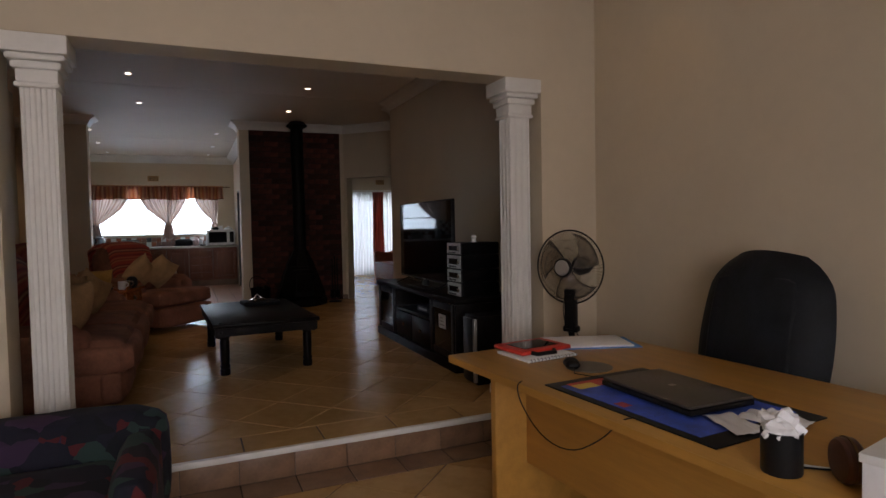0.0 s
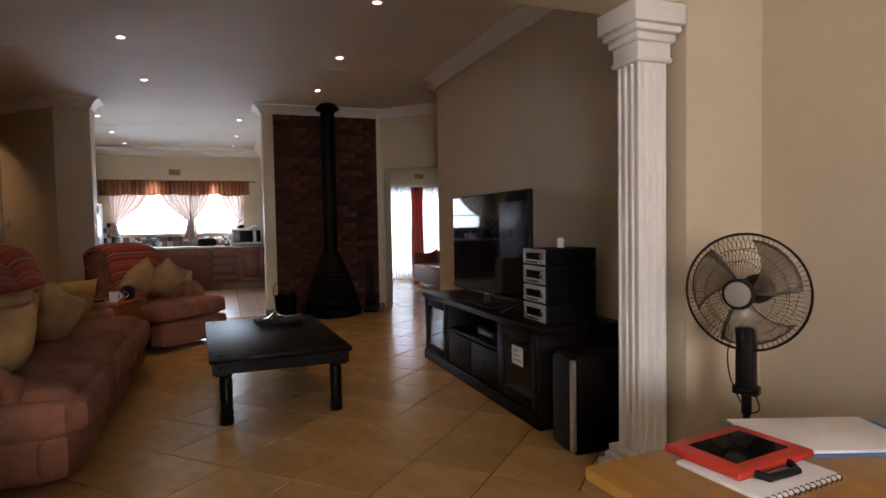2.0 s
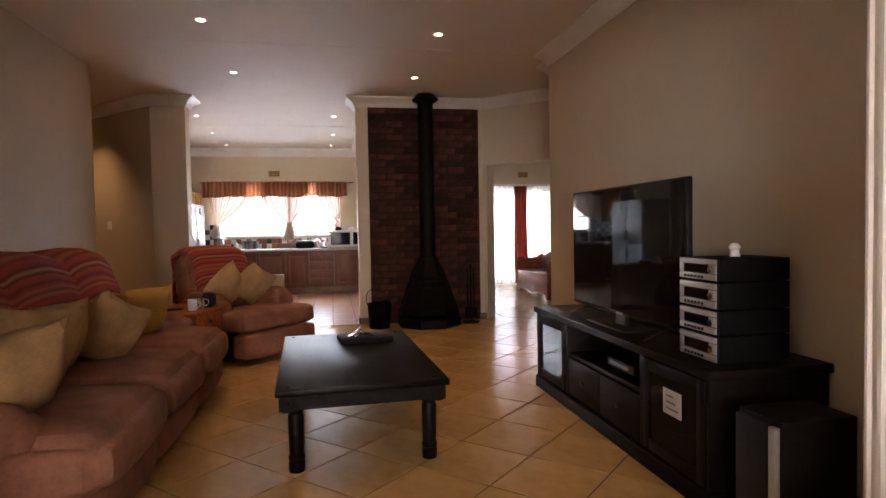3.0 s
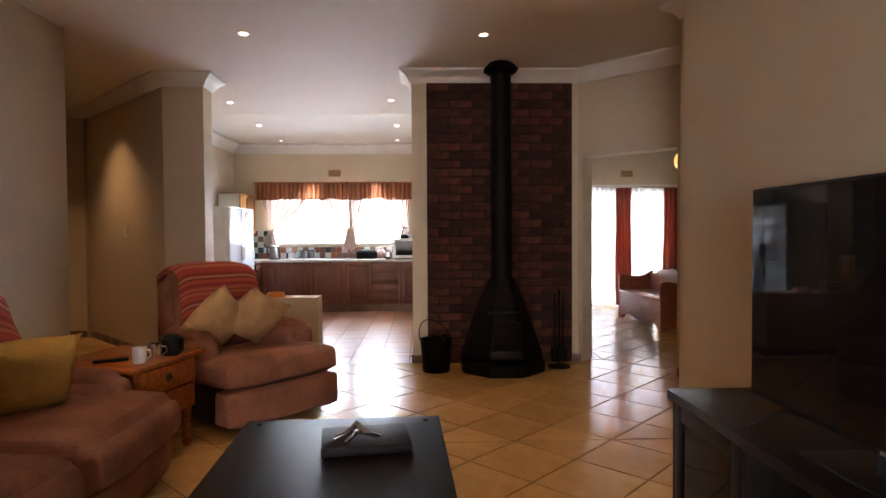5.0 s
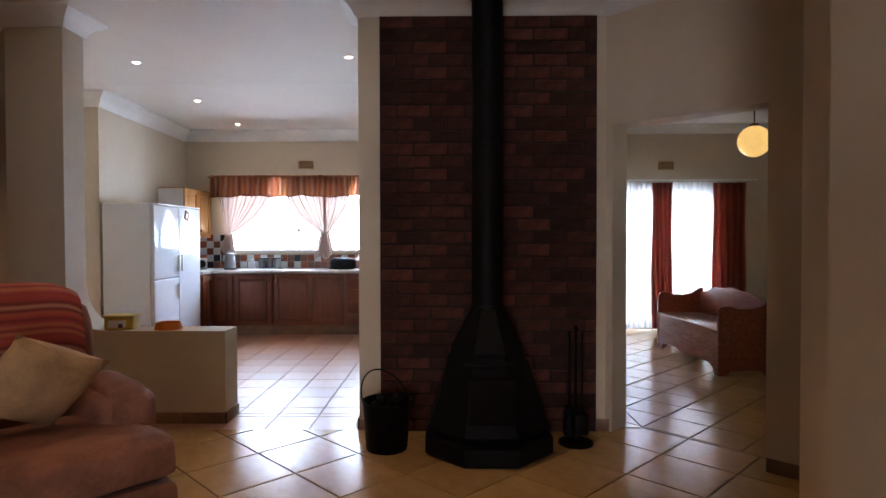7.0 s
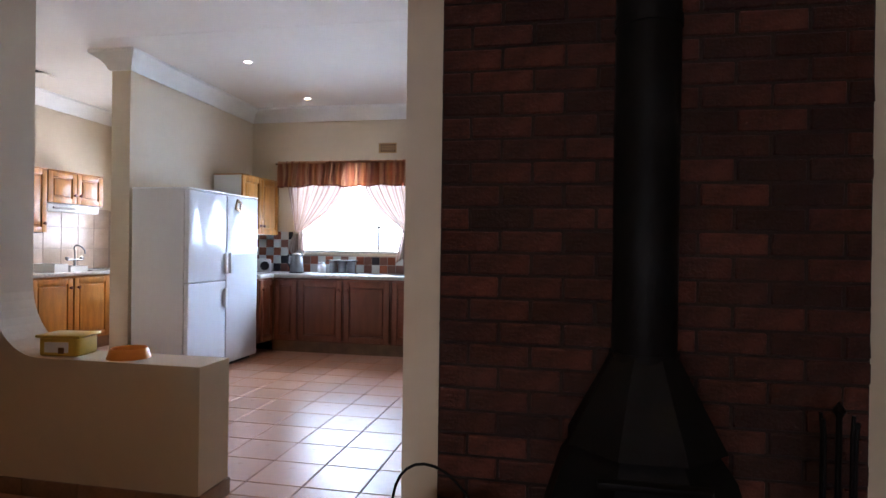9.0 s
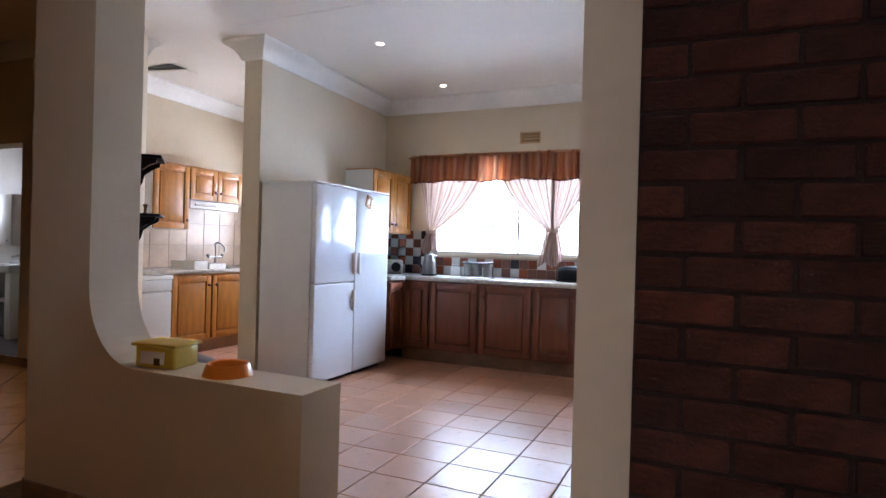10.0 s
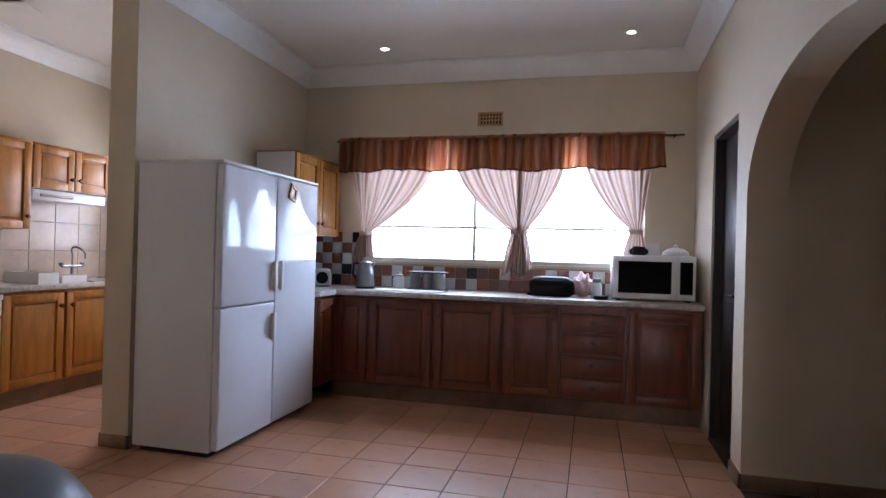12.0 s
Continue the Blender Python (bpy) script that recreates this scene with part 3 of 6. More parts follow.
part("mat", bx(-0.27, 0.27, -0.41, 0.39, 0, 0.005, 0.002), M["plastic"], t)
part("picture", bx(-0.235, 0.235, -0.33, 0.33, 0.005, 0.0062), M["blue"], t, "blue printed picture under clear film")
part("bright_print", bx(-0.2, 0.2, 0.26, 0.34, 0.0062, 0.0072), M["red"], t, "red and yellow printed band")
part("yellow_print", bx(-0.2, -0.1, 0.25, 0.31, 0.0072, 0.008), M["yellow"], t)
part("badge", bx(-0.22, -0.18, 0.0, 0.05, 0.0062, 0.0072), M["red"], t, "small red printed patch")
t = root("laptop", on_desk(0.375, -1.08, 0.757, -4), "closed dark grey laptop on a desk mat", "laptop")
part("base", bx(-0.15, 0.15, -0.23, 0.22, 0.004, 0.024, 0.004), M["plastic"], t)
part("lid", bx(-0.148, 0.148, -0.228, 0.218, 0.0245, 0.038, 0.006), material("brushed_bronze_lid", (0.085, 0.070, 0.058), 0.35, metal=0.3, vary=0.1), t, "bronze-grey metallic lid")
part("maker_mark", bx(-0.012, 0.012, -0.01, 0.01, 0.038, 0.0388), M["silver"], t)
bm = sheet(lambda u, v: Vector((0.11 * (u - 0.5), 0.07 * (v - 0.5), 0.003 + 0.022 * abs(noise.noise(Vector((u * 3, v * 3, 0.5)))))), 14, 12)
cloth_thing("crumpled_receipt", bm, M["paper"], "crumpled white paper slip beside the laptop", "paper", thick=0.001, m=on_desk(0.45, -1.42, 0.757, 20))
t = root("pen_cup", on_desk(0.085, -1.69, 0.75), "black wire mesh pen cup holding crumpled paper", "pen cup")
part("cup", lathe([(0.0, 0.0), (0.048, 0.0), (0.05, 0.005), (0.05, 0.11), (0.047, 0.11), (0.047, 0.008), (0, 0.008)], 28), M["plastic"], t)
bm = bmesh.new()
bmesh.ops.create_icosphere(bm, subdivisions=3, radius=0.045)
for v in bm.verts:
    v.co = v.co * (1 + 0.55 * noise.noise(v.co * 40)) + Vector((0, 0, 0.115))
    v.co.z = max(v.co.z, 0.09)
part("crumpled_paper", bm, M["paper"], t, "crumpled white paper", smooth=False)
t = root("round_case", on_desk(0.16, -1.81, 0.75), "round brown leather case standing on edge", "case")
part("case", lathe([(0, -0.022), (0.05, -0.022), (0.056, -0.015), (0.056, 0.015), (0.05, 0.022), (0, 0.022)], 32, m=pose(0, 0, 0.056, 90, 0, 55)), material("brown_leather", (0.07, 0.022, 0.012), 0.35), t)
part("zip", lathe([(0.0565, -0.003), (0.0585, -0.003), (0.0585, 0.003), (0.0565, 0.003)], 32, m=pose(0, 0, 0.057, 90, 0, 55)), M["brass"], t)
t = root("cardboard_box", on_desk(0.19, -2.02, 0.75, 8), "white cardboard box with worn edges, lid shut", "box")
part("carton", bx(-0.12, 0.12, -0.14, 0.14, 0, 0.12, 0.004), M["paper"], t)
part("lid", bx(-0.125, 0.125, -0.145, 0.145, 0.105, 0.127, 0.003), M["white_plastic"], t)
for u, v, rz, wd in ((0.42, -1.45, 12, 0.13), (0.28, -1.41, -20, 0.11)):
    bm = sheet(lambda a, b: Vector((wd * (a - 0.5), 0.19 * (b - 0.5), 0.003 + 0.014 * abs(noise.noise(Vector((a * 2.4 + u * 9, b * 2.4, 0.3)))))), 14, 12)
    cloth_thing("loose_paper", bm, M["paper"], "curled white paper sheet beside the laptop", "paper", thick=0.001, m=on_desk(u, v, 0.757, rz))
t = root("headset", on_desk(0.40, -1.86, 0.75, 20), "black wired headset lying on the desk", "headset")
part("ear_pad", puff(-0.035, 0.035, -0.03, 0.03, 0, 0.045, 0.02, 0.004, 5), M["leather"], t)
part("boom", tube([(0.03, 0, 0.03), (0.09, 0.02, 0.035), (0.16, -0.02, 0.02)], 0.008, 8), M["plastic"], t)
part("cord", tube([(-0.03, 0, 0.02), (-0.10, 0.06, 0.004), (-0.16, 0.18, 0.004), (-0.22, 0.30, 0.004)], 0.003, 6), M["plastic"], t)
tagged(obj("white_cable", tube(eased([(1.99, 0.55, 0.587), (1.85, 0.45, 0.585), (1.72, 0.42, 0.59), (1.62, 0.36, 0.585), (1.66, 0.26, 0.585), (1.78, 0.2, 0.585)]), 0.004, 6), M["white_plastic"]), "white charger cable lying across the desk", "cable")
cable = [(1.72 - 0.05 * i, 0.78 + 0.02 * math.sin(i * 2), 0.584) for i in range(5)] + [(1.47, 0.8, 0.58), (1.44, 0.86, 0.5), (1.43, 1.02, 0.4), (1.42, 1.2, 0.4), (1.40, 1.32, 0.5), (1.39, 1.34, 0.578), (1.43, 1.36, 0.586)]
tagged(obj("black_cable", tube(eased(cable), 0.0025, 6), M["plastic"]), "thin black cable looping below the desk edge", "cable")


def office_chair(m):
    c = root("office_chair", m, "black leather high-backed office chair behind the desk", "office chair")
    back = bmesh.new()

    def shell(u, v, off):
        w = 0.325 * (1 - 0.42 * max(0, (v - 0.75) / 0.25) ** 2.6) * (0.92 + 0.12 * math.sin(math.pi * min(1, v * 1.1)))
        a = (u - 0.5) * 2
        return Vector((off + 0.07 * a * a * -1 - 0.16 * v, a * w, 0.46 + 0.80 * v - 0.03 * a * a * v))
    nu, nv = 16, 20
    for off, fl in ((-0.05, 1), (0.06, -1)):
        g = [[back.verts.new(shell(i / nu, j / nv, off * (1 - (abs(i / nu - 0.5) * 2) ** 6) * (1 - (j / nv) ** 12) + 0.0)) for j in range(nv + 1)] for i in range(nu + 1)]
        for i in range(nu):
            for j in range(nv):
                back.faces.new((g[i][j], g[i + 1][j], g[i + 1][j + 1], g[i][j + 1]))
    bmesh.ops.transform(back, matrix=pose(0.28, 0, 0, 0, 0, 0) @ Matrix.Scale(-1, 4, (1, 0, 0)), verts=back.verts)
    part("backrest", back, M["leather"], c)
    part("back_cushion", puff(-0.02, 0.05, -0.2, 0.2, 0.0, 0.60, 0.03, 0.012, 8, m=pose(0.27, 0, 0.54, 0, 11, 0)), M["leather"], c)
    part("seat", puff(-0.28, 0.27, -0.27, 0.27, 0.40, 0.52, 0.055, 0.015, 6), M["leather"], c)
    for s in (-1, 1):
        arm = part("armrest", puff(-0.14, 0.22, s * 0.31 - 0.035, s * 0.31 + 0.035, 0.64, 0.69, 0.024, 0.004, 5), M["plastic"], c)
        part("bracket", tube([(0.16, s * 0.31, 0.65), (0.2, s * 0.31, 0.5), (0.05, s * 0.28, 0.43)], 0.018, 8), M["plastic"], arm)
    part("gas_column", lathe([(0.03, 0.1), (0.03, 0.24), (0.022, 0.24), (0.022, 0.4)], 16), M["plastic"], c)
    for k in range(5):
        a = 2 * math.pi * k / 5
        leg = part("leg", tube([(0, 0, 0.11), (0.15 * math.cos(a), 0.15 * math.sin(a), 0.1), (0.29 * math.cos(a), 0.29 * math.sin(a), 0.075)], [0.03, 0.025, 0.016], 8), M["plastic"], c)
        part("castor", lathe([(0, -0.02), (0.03, -0.02), (0.03, 0.02), (0, 0.02)], 14, m=pose(0.29 * math.cos(a), 0.29 * math.sin(a), 0.03, 90, 0, math.degrees(a))), M["plastic"], leg)
    return c


office_chair(pose(2.24, 1.2, LOW, 0, 0, 4))


def smoked():
    m = material("smoked_fan_blade", (0.62, 0.56, 0.48), 0.2, vary=0.05)
    m.node_tree.nodes["Principled BSDF"].inputs["Transmission Weight"].default_value = 0.85
    return m


def pedestal_fan(m):
    f = root("pedestal_fan", m, "black pedestal fan with wire cage, standing still", "fan")
    part("foot", lathe([(0, 0), (0.19, 0), (0.2, 0.012), (0.17, 0.03), (0.04, 0.05), (0.03, 0.1), (0, 0.1)], 32), M["plastic"], f)
    part("pole", lathe([(0.014, 0.1), (0.014, 0.62), (0.02, 0.62), (0.02, 0.7), (0.012, 0.7), (0.012, 0.78), (0, 0.78)], 16), M["plastic"], f)
    part("control_box", box(box(bmesh.new(), -0.035, 0.035, -0.04, 0.03, 0.72, 0.98, 0.012), -0.05, 0.05, -0.03, 0.03, 0.7, 0.74, 0.01), M["plastic"], f)
    part("motor", lathe([(0, 0), (0.05, 0.01), (0.062, 0.05), (0.062, 0.11), (0.04, 0.15), (0, 0.16)], 24, m=pose(0, 0.04, 1.122, 90, 0, 0) @ pose(0, 0, -0.19)), M["plastic"], f)
    cage = bmesh.new()
    R = 0.236
    wires = []
    for sgn in (-1, 1):
        me = bpy.data.meshes.new("wire")
        bm = tube([(0.045, -0.02 + sgn * 0.095, 0), (0.14, -0.02 + sgn * 0.082, 0), (0.212, -0.02 + sgn * 0.045, 0), (R, -0.02 + sgn * 0.008, 0)], 0.0011, 4)
        bm.to_mesh(me)
        bm.free()
        me.materials.append(M["plastic"])
        wires.append(me)
    for sgn in (-1, 1):
        for rr, yy in ((0.045, 0.095), (0.13, 0.084), (0.175, 0.065)):
            tube([(rr * math.cos(2 * math.pi * k / 40), -0.02 + sgn * yy, 1.122 + rr * math.sin(2 * math.pi * k / 40)) for k in range(41)], 0.0014, 4, cage)
    tube([(R * math.cos(2 * math.pi * k / 48), -0.02, 1.122 + R * math.sin(2 * math.pi * k / 48)) for k in range(49)], 0.0055, 6, cage)
    guard = part("cage", cage, M["plastic"], f, "black wire guard")
    for me in wires:
        for k in range(72):
            ob = new("wire", me)
            ob.matrix_basis = pose(0, 0, 1.122, 0, 5 * k, 0)
            ob.parent = guard
    part("hub_ring", lathe([(0.0, 0), (0.062, 0), (0.06, 0.014), (0.05, 0.018), (0, 0.018)], 28, m=pose(0, -0.10, 1.122, 90, 0, 0)), M["plastic"], f)
    part("hub_badge", lathe([(0, 0), (0.05, 0), (0.044, 0.012), (0, 0.018)], 28, m=pose(0, -0.1185, 1.122, 90, 0, 0)), M["silver"], f, "silver hub disc")
    for k in range(3):
        bl = bmesh.new()
        g = []
        for i in range(9):
            row = []
            for j in range(7):
                r0, a = 0.03 + 0.185 * i / 8, (j / 6 - 0.5) * (0.9 + 0.5 * i / 8) + 2 * math.pi * k / 3 + 0.3 + 0.5 * i / 8
                row.append(bl.verts.new((r0 * math.cos(a), -0.02 + 0.05 * (j / 6 - 0.5), 1.122 + r0 * math.sin(a))))
            g.append(row)
        for i in range(8):
            for j in range(6):
                bl.faces.new((g[i][j], g[i + 1][j], g[i + 1][j + 1], g[i][j + 1]))
        ob = part("blade", bl, smoked() if k == 0 else bpy.data.materials["smoked_fan_blade"], f, "smoky brown plastic blade")
        ob.modifiers.new("thickness", "SOLIDIFY").thickness = 0.003
    part("cord", tube(eased([(0.0, 0.05, 1.02), (-0.09, 0.06, 0.92), (-0.1, 0.07, 0.76), (-0.02, 0.06, 0.60), (0.05, 0.03, 0.63), (0.03, 0.0, 0.71)]), 0.003, 6), M["plastic"], f)
    return f


pedestal_fan(pose(2.45, 2.44, LOW, 0, 0, -64))

c = root("tub_armchair", pose(-0.5, 2.12, LOW, 0, 0, 0), "low armchair in dark upholstery with coloured abstract pattern", "armchair")
part("backrest", puff(-0.52, 0.55, 0.10, 0.34, 0.06, 0.58, 0.09, 0.02, 8), M["pattern"], c)
part("seat", puff(-0.4, 0.42, -0.5, 0.12, 0.2, 0.40, 0.07, 0.02, 8), M["pattern"], c)
part("base", bx(-0.48, 0.50, -0.45, 0.3, 0.02, 0.22, 0.02), M["pattern"], c)
for s in (-0.5, 0.38):
    part("armrest", puff(s, s + 0.15, -0.48, 0.2, 0.06, 0.50, 0.06, 0.01, 7), M["pattern"], c)


# ---- living room ----
def sofa(m, length):
    s = root("sofa", m, "three-seat brown suede recliner sofa with puffy seats", "sofa")
    w = (length - 0.08) / 3
    part("base", puff(0.1, 1.0, 0.05, length - 0.05, 0.04, 0.3, 0.05, 0.01, 8), M["suede"], s)
    for i in range(3):
        y0 = 0.04 + i * w
        part("seat_cushion", puff(0.26, 1.10, y0 + 0.004, y0 + w - 0.004, 0.25, 0.475, 0.09, 0.045, 12, seed=i), M["suede"], s)
        part("footrest_panel", puff(0.90, 1.06, y0 + 0.012, y0 + w - 0.012, 0.05, 0.29, 0.06, 0.025, 8, seed=i + 5), M["suede"], s)
        wb = (length - 0.5) / 3
        yb = 0.25 + i * wb
        bk = part("back_cushion", puff(-0.1, 0.16, yb + 0.005, yb + wb - 0.005, 0.36, 1.07, 0.11, 0.03, 10, seed=i + 9, m=pose(0.2, 0, 0.0, 0, -9, 0)), M["suede"], s)
        part("lumbar_roll", puff(0.02, 0.24, yb + 0.02, yb + wb - 0.02, 0.42, 0.72, 0.10, 0.03, 10, seed=i + 3, m=pose(0.2, 0, 0.0, 0, -9, 0)), M["suede"], bk)
    for y0 in (0.0, length - 0.27):
        part("armrest", puff(0.12, 0.84, y0, y0 + 0.27, 0.30, 0.60, 0.125, 0.025, 10, seed=y0), M["suede"], s)
    return s


sofa(pose(-1.31, 3.78, 0), 2.78)


def draped(points_fn, name, label, m, v_n=26):
    bm = sheet(points_fn, 60, v_n)
    return cloth_thing(name, bm, M["throw"], label, "throw", thick=0.012, m=m)


def over_back(y0, y1, x_back, x_front, z_low, z_top, z_front, lean, valley=None):
    """A cloth hung over the top of a backrest."""
    def fn(u, v):
        y = y0 + (y1 - y0) * u
        if v < 0.25:
            k = v / 0.25
            x, z = x_back, z_low + (z_top - 0.06 - z_low) * k
        elif v < 0.45:
            a = math.pi * (1 - (v - 0.25) / 0.2)
            x, z = (x_back + x_front) / 2 + (x_front - x_back) / 2 * math.cos(a), z_top - 0.06 + 0.07 * math.sin(a)
        else:
            k = (v - 0.45) / 0.55
            x, z = x_front + lean * k + 0.02 * math.sin(math.pi * k), z_top - 0.06 + (z_front - z_top + 0.06) * k
        e = abs(u - 0.5) * 2
        p = Vector((x, y, z - 0.05 * e ** 6))
        if valley:
            dip = 1 - abs(math.sin(math.pi * (y - valley[0]) / valley[1])) ** 0.4
            p.z -= 0.085 * dip * min(1.0, max(0.0, (v - 0.15) / 0.2)) * (1.4 - v)
            p.x -= 0.055 * dip * max(0.0, (v - 0.4) / 0.6)
        p += Vector((0.012, 0.01, 0.008)) * noise.noise(p * 5)
        return p
    return fn


draped(over_back(0.28, 2.54, -0.06, 0.32, 0.5, 1.14, 0.52, 0.17, (0.25, 0.76)), "throw_blanket", "red and orange striped woven throw over the sofa back", pose(-1.31, 3.78, 0))


def scatter_cushion(x, y, z, rx, rz, size=0.44, mat="cushion", label="tan square scatter cushion leaning on the seat", roll=0):
    ob = obj("scatter_cushion", pillow_mesh(size, size, 0.25, x + y), M[mat])
    ob.matrix_basis = pose(x, y, z, 0, 0, rz) @ pose(0, 0, size / 2, rx, 0, 0) @ pose(0, 0, 0, 0, roll, 0)
    return tagged(ob, label, "cushion", "scatter cushions")


scatter_cushion(-0.62, 4.08, 0.47, 26, 62, 0.42, roll=-10)
scatter_cushion(-0.74, 4.50, 0.48, 20, 60, 0.45, roll=6)
scatter_cushion(-0.82, 4.90, 0.48, 18, 74, 0.42)
scatter_cushion(-0.66, 5.24, 0.46, 24, 54, 0.43, roll=28, label="tan square scatter cushion turned on its corner")
M["gold"] = material("gold_cushion_cloth", (0.50, 0.29, 0.07), 0.9, vary=0.2, bump=0.3, bump_scale=160)
scatter_cushion(-0.72, 6.06, 0.47, 24, 50, 0.40, "gold", "golden yellow scatter cushion on the sofa arm")


def recliner(m):
    c = root("recliner_armchair", m, "wide brown suede recliner armchair facing the room", "armchair")
    part("base", puff(-0.42, 0.36, -0.42, 0.42, 0.04, 0.3, 0.03, 0.005, 8), M["black_wood"], c, "dark base frame")
    part("seat_cushion", puff(-0.25, 0.56, -0.45, 0.45, 0.28, 0.465, 0.05, 0.014, 12, seed=2.0, m=pose(0, 0, 0, 0, -3, 0)), M["suede"], c)
    part("footrest_panel", puff(0.36, 0.55, -0.44, 0.44, 0.06, 0.295, 0.03, 0.01, 10, seed=4.0), M["suede"], c)
    bk = part("backrest", puff(-0.12, 0.13, -0.38, 0.38, 0.3, 1.03, 0.11, 0.03, 10, m=pose(-0.36, 0, 0, 0, -10, 0)), M["suede"], c)
    part("lumbar_roll", puff(0.0, 0.2, -0.34, 0.34, 0.42, 0.70, 0.09, 0.03, 10, seed=1.5, m=pose(-0.36, 0, 0, 0, -10, 0)), M["suede"], bk)
    for y0 in (-0.50, 0.27):
        part("armrest", puff(-0.38, 0.20, y0, y0 + 0.23, 0.30, 0.63, 0.112, 0.025, 10, seed=y0), M["suede"], c)
    return c


CHAIR = pose(-0.24, 7.76, 0, 0, 0, -43)
recliner(CHAIR)
draped(over_back(-0.33, 0.33, -0.71, -0.39, 0.45, 1.08, 0.52, 0.12), "throw_blanket", "red and orange striped woven throw over the armchair back", CHAIR)
for u, v, rx, rz, tilt in ((0.0, -0.22, 24, 96, 40), (0.06, 0.04, 32, 84, 30)):
    ob = obj("scatter_cushion", pillow_mesh(0.41, 0.41, 0.23, u + v), M["cushion"])
    ob.matrix_basis = CHAIR @ pose(u, v, 0.47, 0, 0, rz) @ pose(0, 0, 0.21, rx, 0, 0) @ pose(0, 0, 0.03, 0, tilt, 0)
    tagged(ob, "tan square scatter cushion on the armchair seat", "cushion", "scatter cushions")


def turned_leg(h, r, n=14):
    k = [(0.55, 0), (0.7, 0.04), (0.95, 0.09), (0.95, 0.13), (0.6, 0.16), (0.75, 0.2), (0.95, 0.32), (1.0, 0.45), (0.85, 0.56), (0.6, 0.62), (0.9, 0.66), (0.9, 0.7), (0.65, 0.73), (1.0, 0.78), (1.0, 1.0)]
    return lathe([(r * a, h * b) for a, b in k], n)


def post_leg(h, r, n=18):
    k = [(0.92, 0), (1.0, 0.02), (1.0, 0.12), (0.85, 0.14), (1.0, 0.16), (1.0, 0.2), (0.86, 0.22), (0.9, 0.3), (0.96, 0.7), (0.84, 0.74), (1.0, 0.77), (1.0, 0.81), (0.86, 0.83), (1.0, 0.86), (1.05, 1.0)]
    return lathe([(r * a, h * b) for a, b in k], n)


t = root("side_table", pose(-0.655, 6.84, 0, 0, 0, -15), "varnished orange pine side table with two drawers", "side table")
part("tabletop", bx(-0.32, 0.30, -0.30, 0.32, 0.57, 0.595, 0.006), M["pine"], t)
part("body", bx(-0.27, 0.255, -0.25, 0.27, 0.25, 0.57, 0.004), M["pine"], t)
for z0 in (0.262, 0.412):
    dr = part("drawer", bx(0.25, 0.272, -0.225, 0.245, z0, z0 + 0.142, 0.006), M["pine"], t)
    part("handle", lathe([(0.028, 0), (0.03, 0.006), (0.012, 0.012), (0.014, 0.024), (0, 0.028)], 14, m=pose(0.27, 0.01, z0 + 0.07, 0, 90, 0)), M["brass"], dr, "dark metal drawer pull")
for x in (-0.23, 0.22):
    for y in (-0.21, 0.23):
        ob = part("leg", turned_leg(0.26, 0.03), M["pine"], t)
        ob.location = (x, y, 0)


def mug(x, y, z, mat, label):
    g = root("mug", pose(x, y, z), label, "mug", "mugs on the side table")
    part("cup", lathe([(0, 0), (0.03, 0), (0.036, 0.01), (0.038, 0.09), (0.034, 0.09), (0.032, 0.012), (0, 0.012)], 20), mat, g)
    part("handle", tube([(0.036, 0, 0.075), (0.06, 0, 0.07), (0.064, 0, 0.04), (0.037, 0, 0.02)], 0.005, 6), mat, g)


mug(-0.50, 6.66, 0.595, M["white_plastic"], "white china mug on the side table")
mug(-0.46, 6.77, 0.595, M["chrome"], "shiny steel mug on the side table")
tagged(obj("leather_pouch", puff(-0.47, -0.37, 6.84, 6.95, 0.593, 0.71, 0.03, 0.008, 6), M["leather"]), "small black leather pouch on the side table", "pouch")
tagged(obj("remote_control", bx(-0.09, 0.09, -0.022, 0.022, 0, 0.018, 0.006), M["plastic"]), "black remote control on the side table", "remote").matrix_basis = pose(-0.68, 6.70, 0.595, 0, 0, 25)


t = root("coffee_table", pose(0.76, 5.29, 0, 0, 0, 2.5), "dark-stained heavy wooden coffee table with turned legs", "coffee table")
part("tabletop", bx(-0.447, 0.447, -0.79, 0.79, 0.41, 0.445, 0.006), M["black_wood"], t)
for y in (-0.745, 0.745):
    bm = prism([(-0.43, 0.41), (0.43, 0.41), (0.43, 0.335), (0.40, 0.322), (0.33, 0.335), (-0.33, 0.335), (-0.40, 0.322), (-0.43, 0.335)], 0.03, pose(0, y - 0.015, 0))
    part("apron", bm, M["black_wood"], t)
for x in (-0.415, 0.415):
    part("apron", bx(x - 0.015, x + 0.015, -0.73, 0.73, 0.335, 0.41, 0.004), M["black_wood"], t)
for x in (-0.35, 0.35):
    for y in (-0.69, 0.69):
        ob = part("leg", post_leg(0.41, 0.042), M["black_wood"], t)
        ob.location = (x, y, 0)
for x in (-0.38, 0.38):
    for y in (-0.72, 0.72):
        part("stud", lathe([(0.012, 0), (0.01, 0.005), (0, 0.007)], 12, m=pose(x, y, 0.445)), M["iron"], t)
    part("stud", lathe([(0.012, 0), (0.01, 0.005), (0, 0.007)], 12, m=pose(x, -0.76, 0.372, 90, 0, 0)), M["iron"], t)
t = root("photo_album", pose(0.86, 5.72, 0.445, 0, 0, 8), "dark leather album lying on the coffee table", "album")
part("cover", bx(-0.18, 0.18, -0.13, 0.13, 0, 0.04, 0.008), M["leather"], t)
t = root("chrome_ornament", pose(0.83, 5.66, 0.485, 0, 0, 0), "small twisted chrome ornament on a dark album", "ornament")
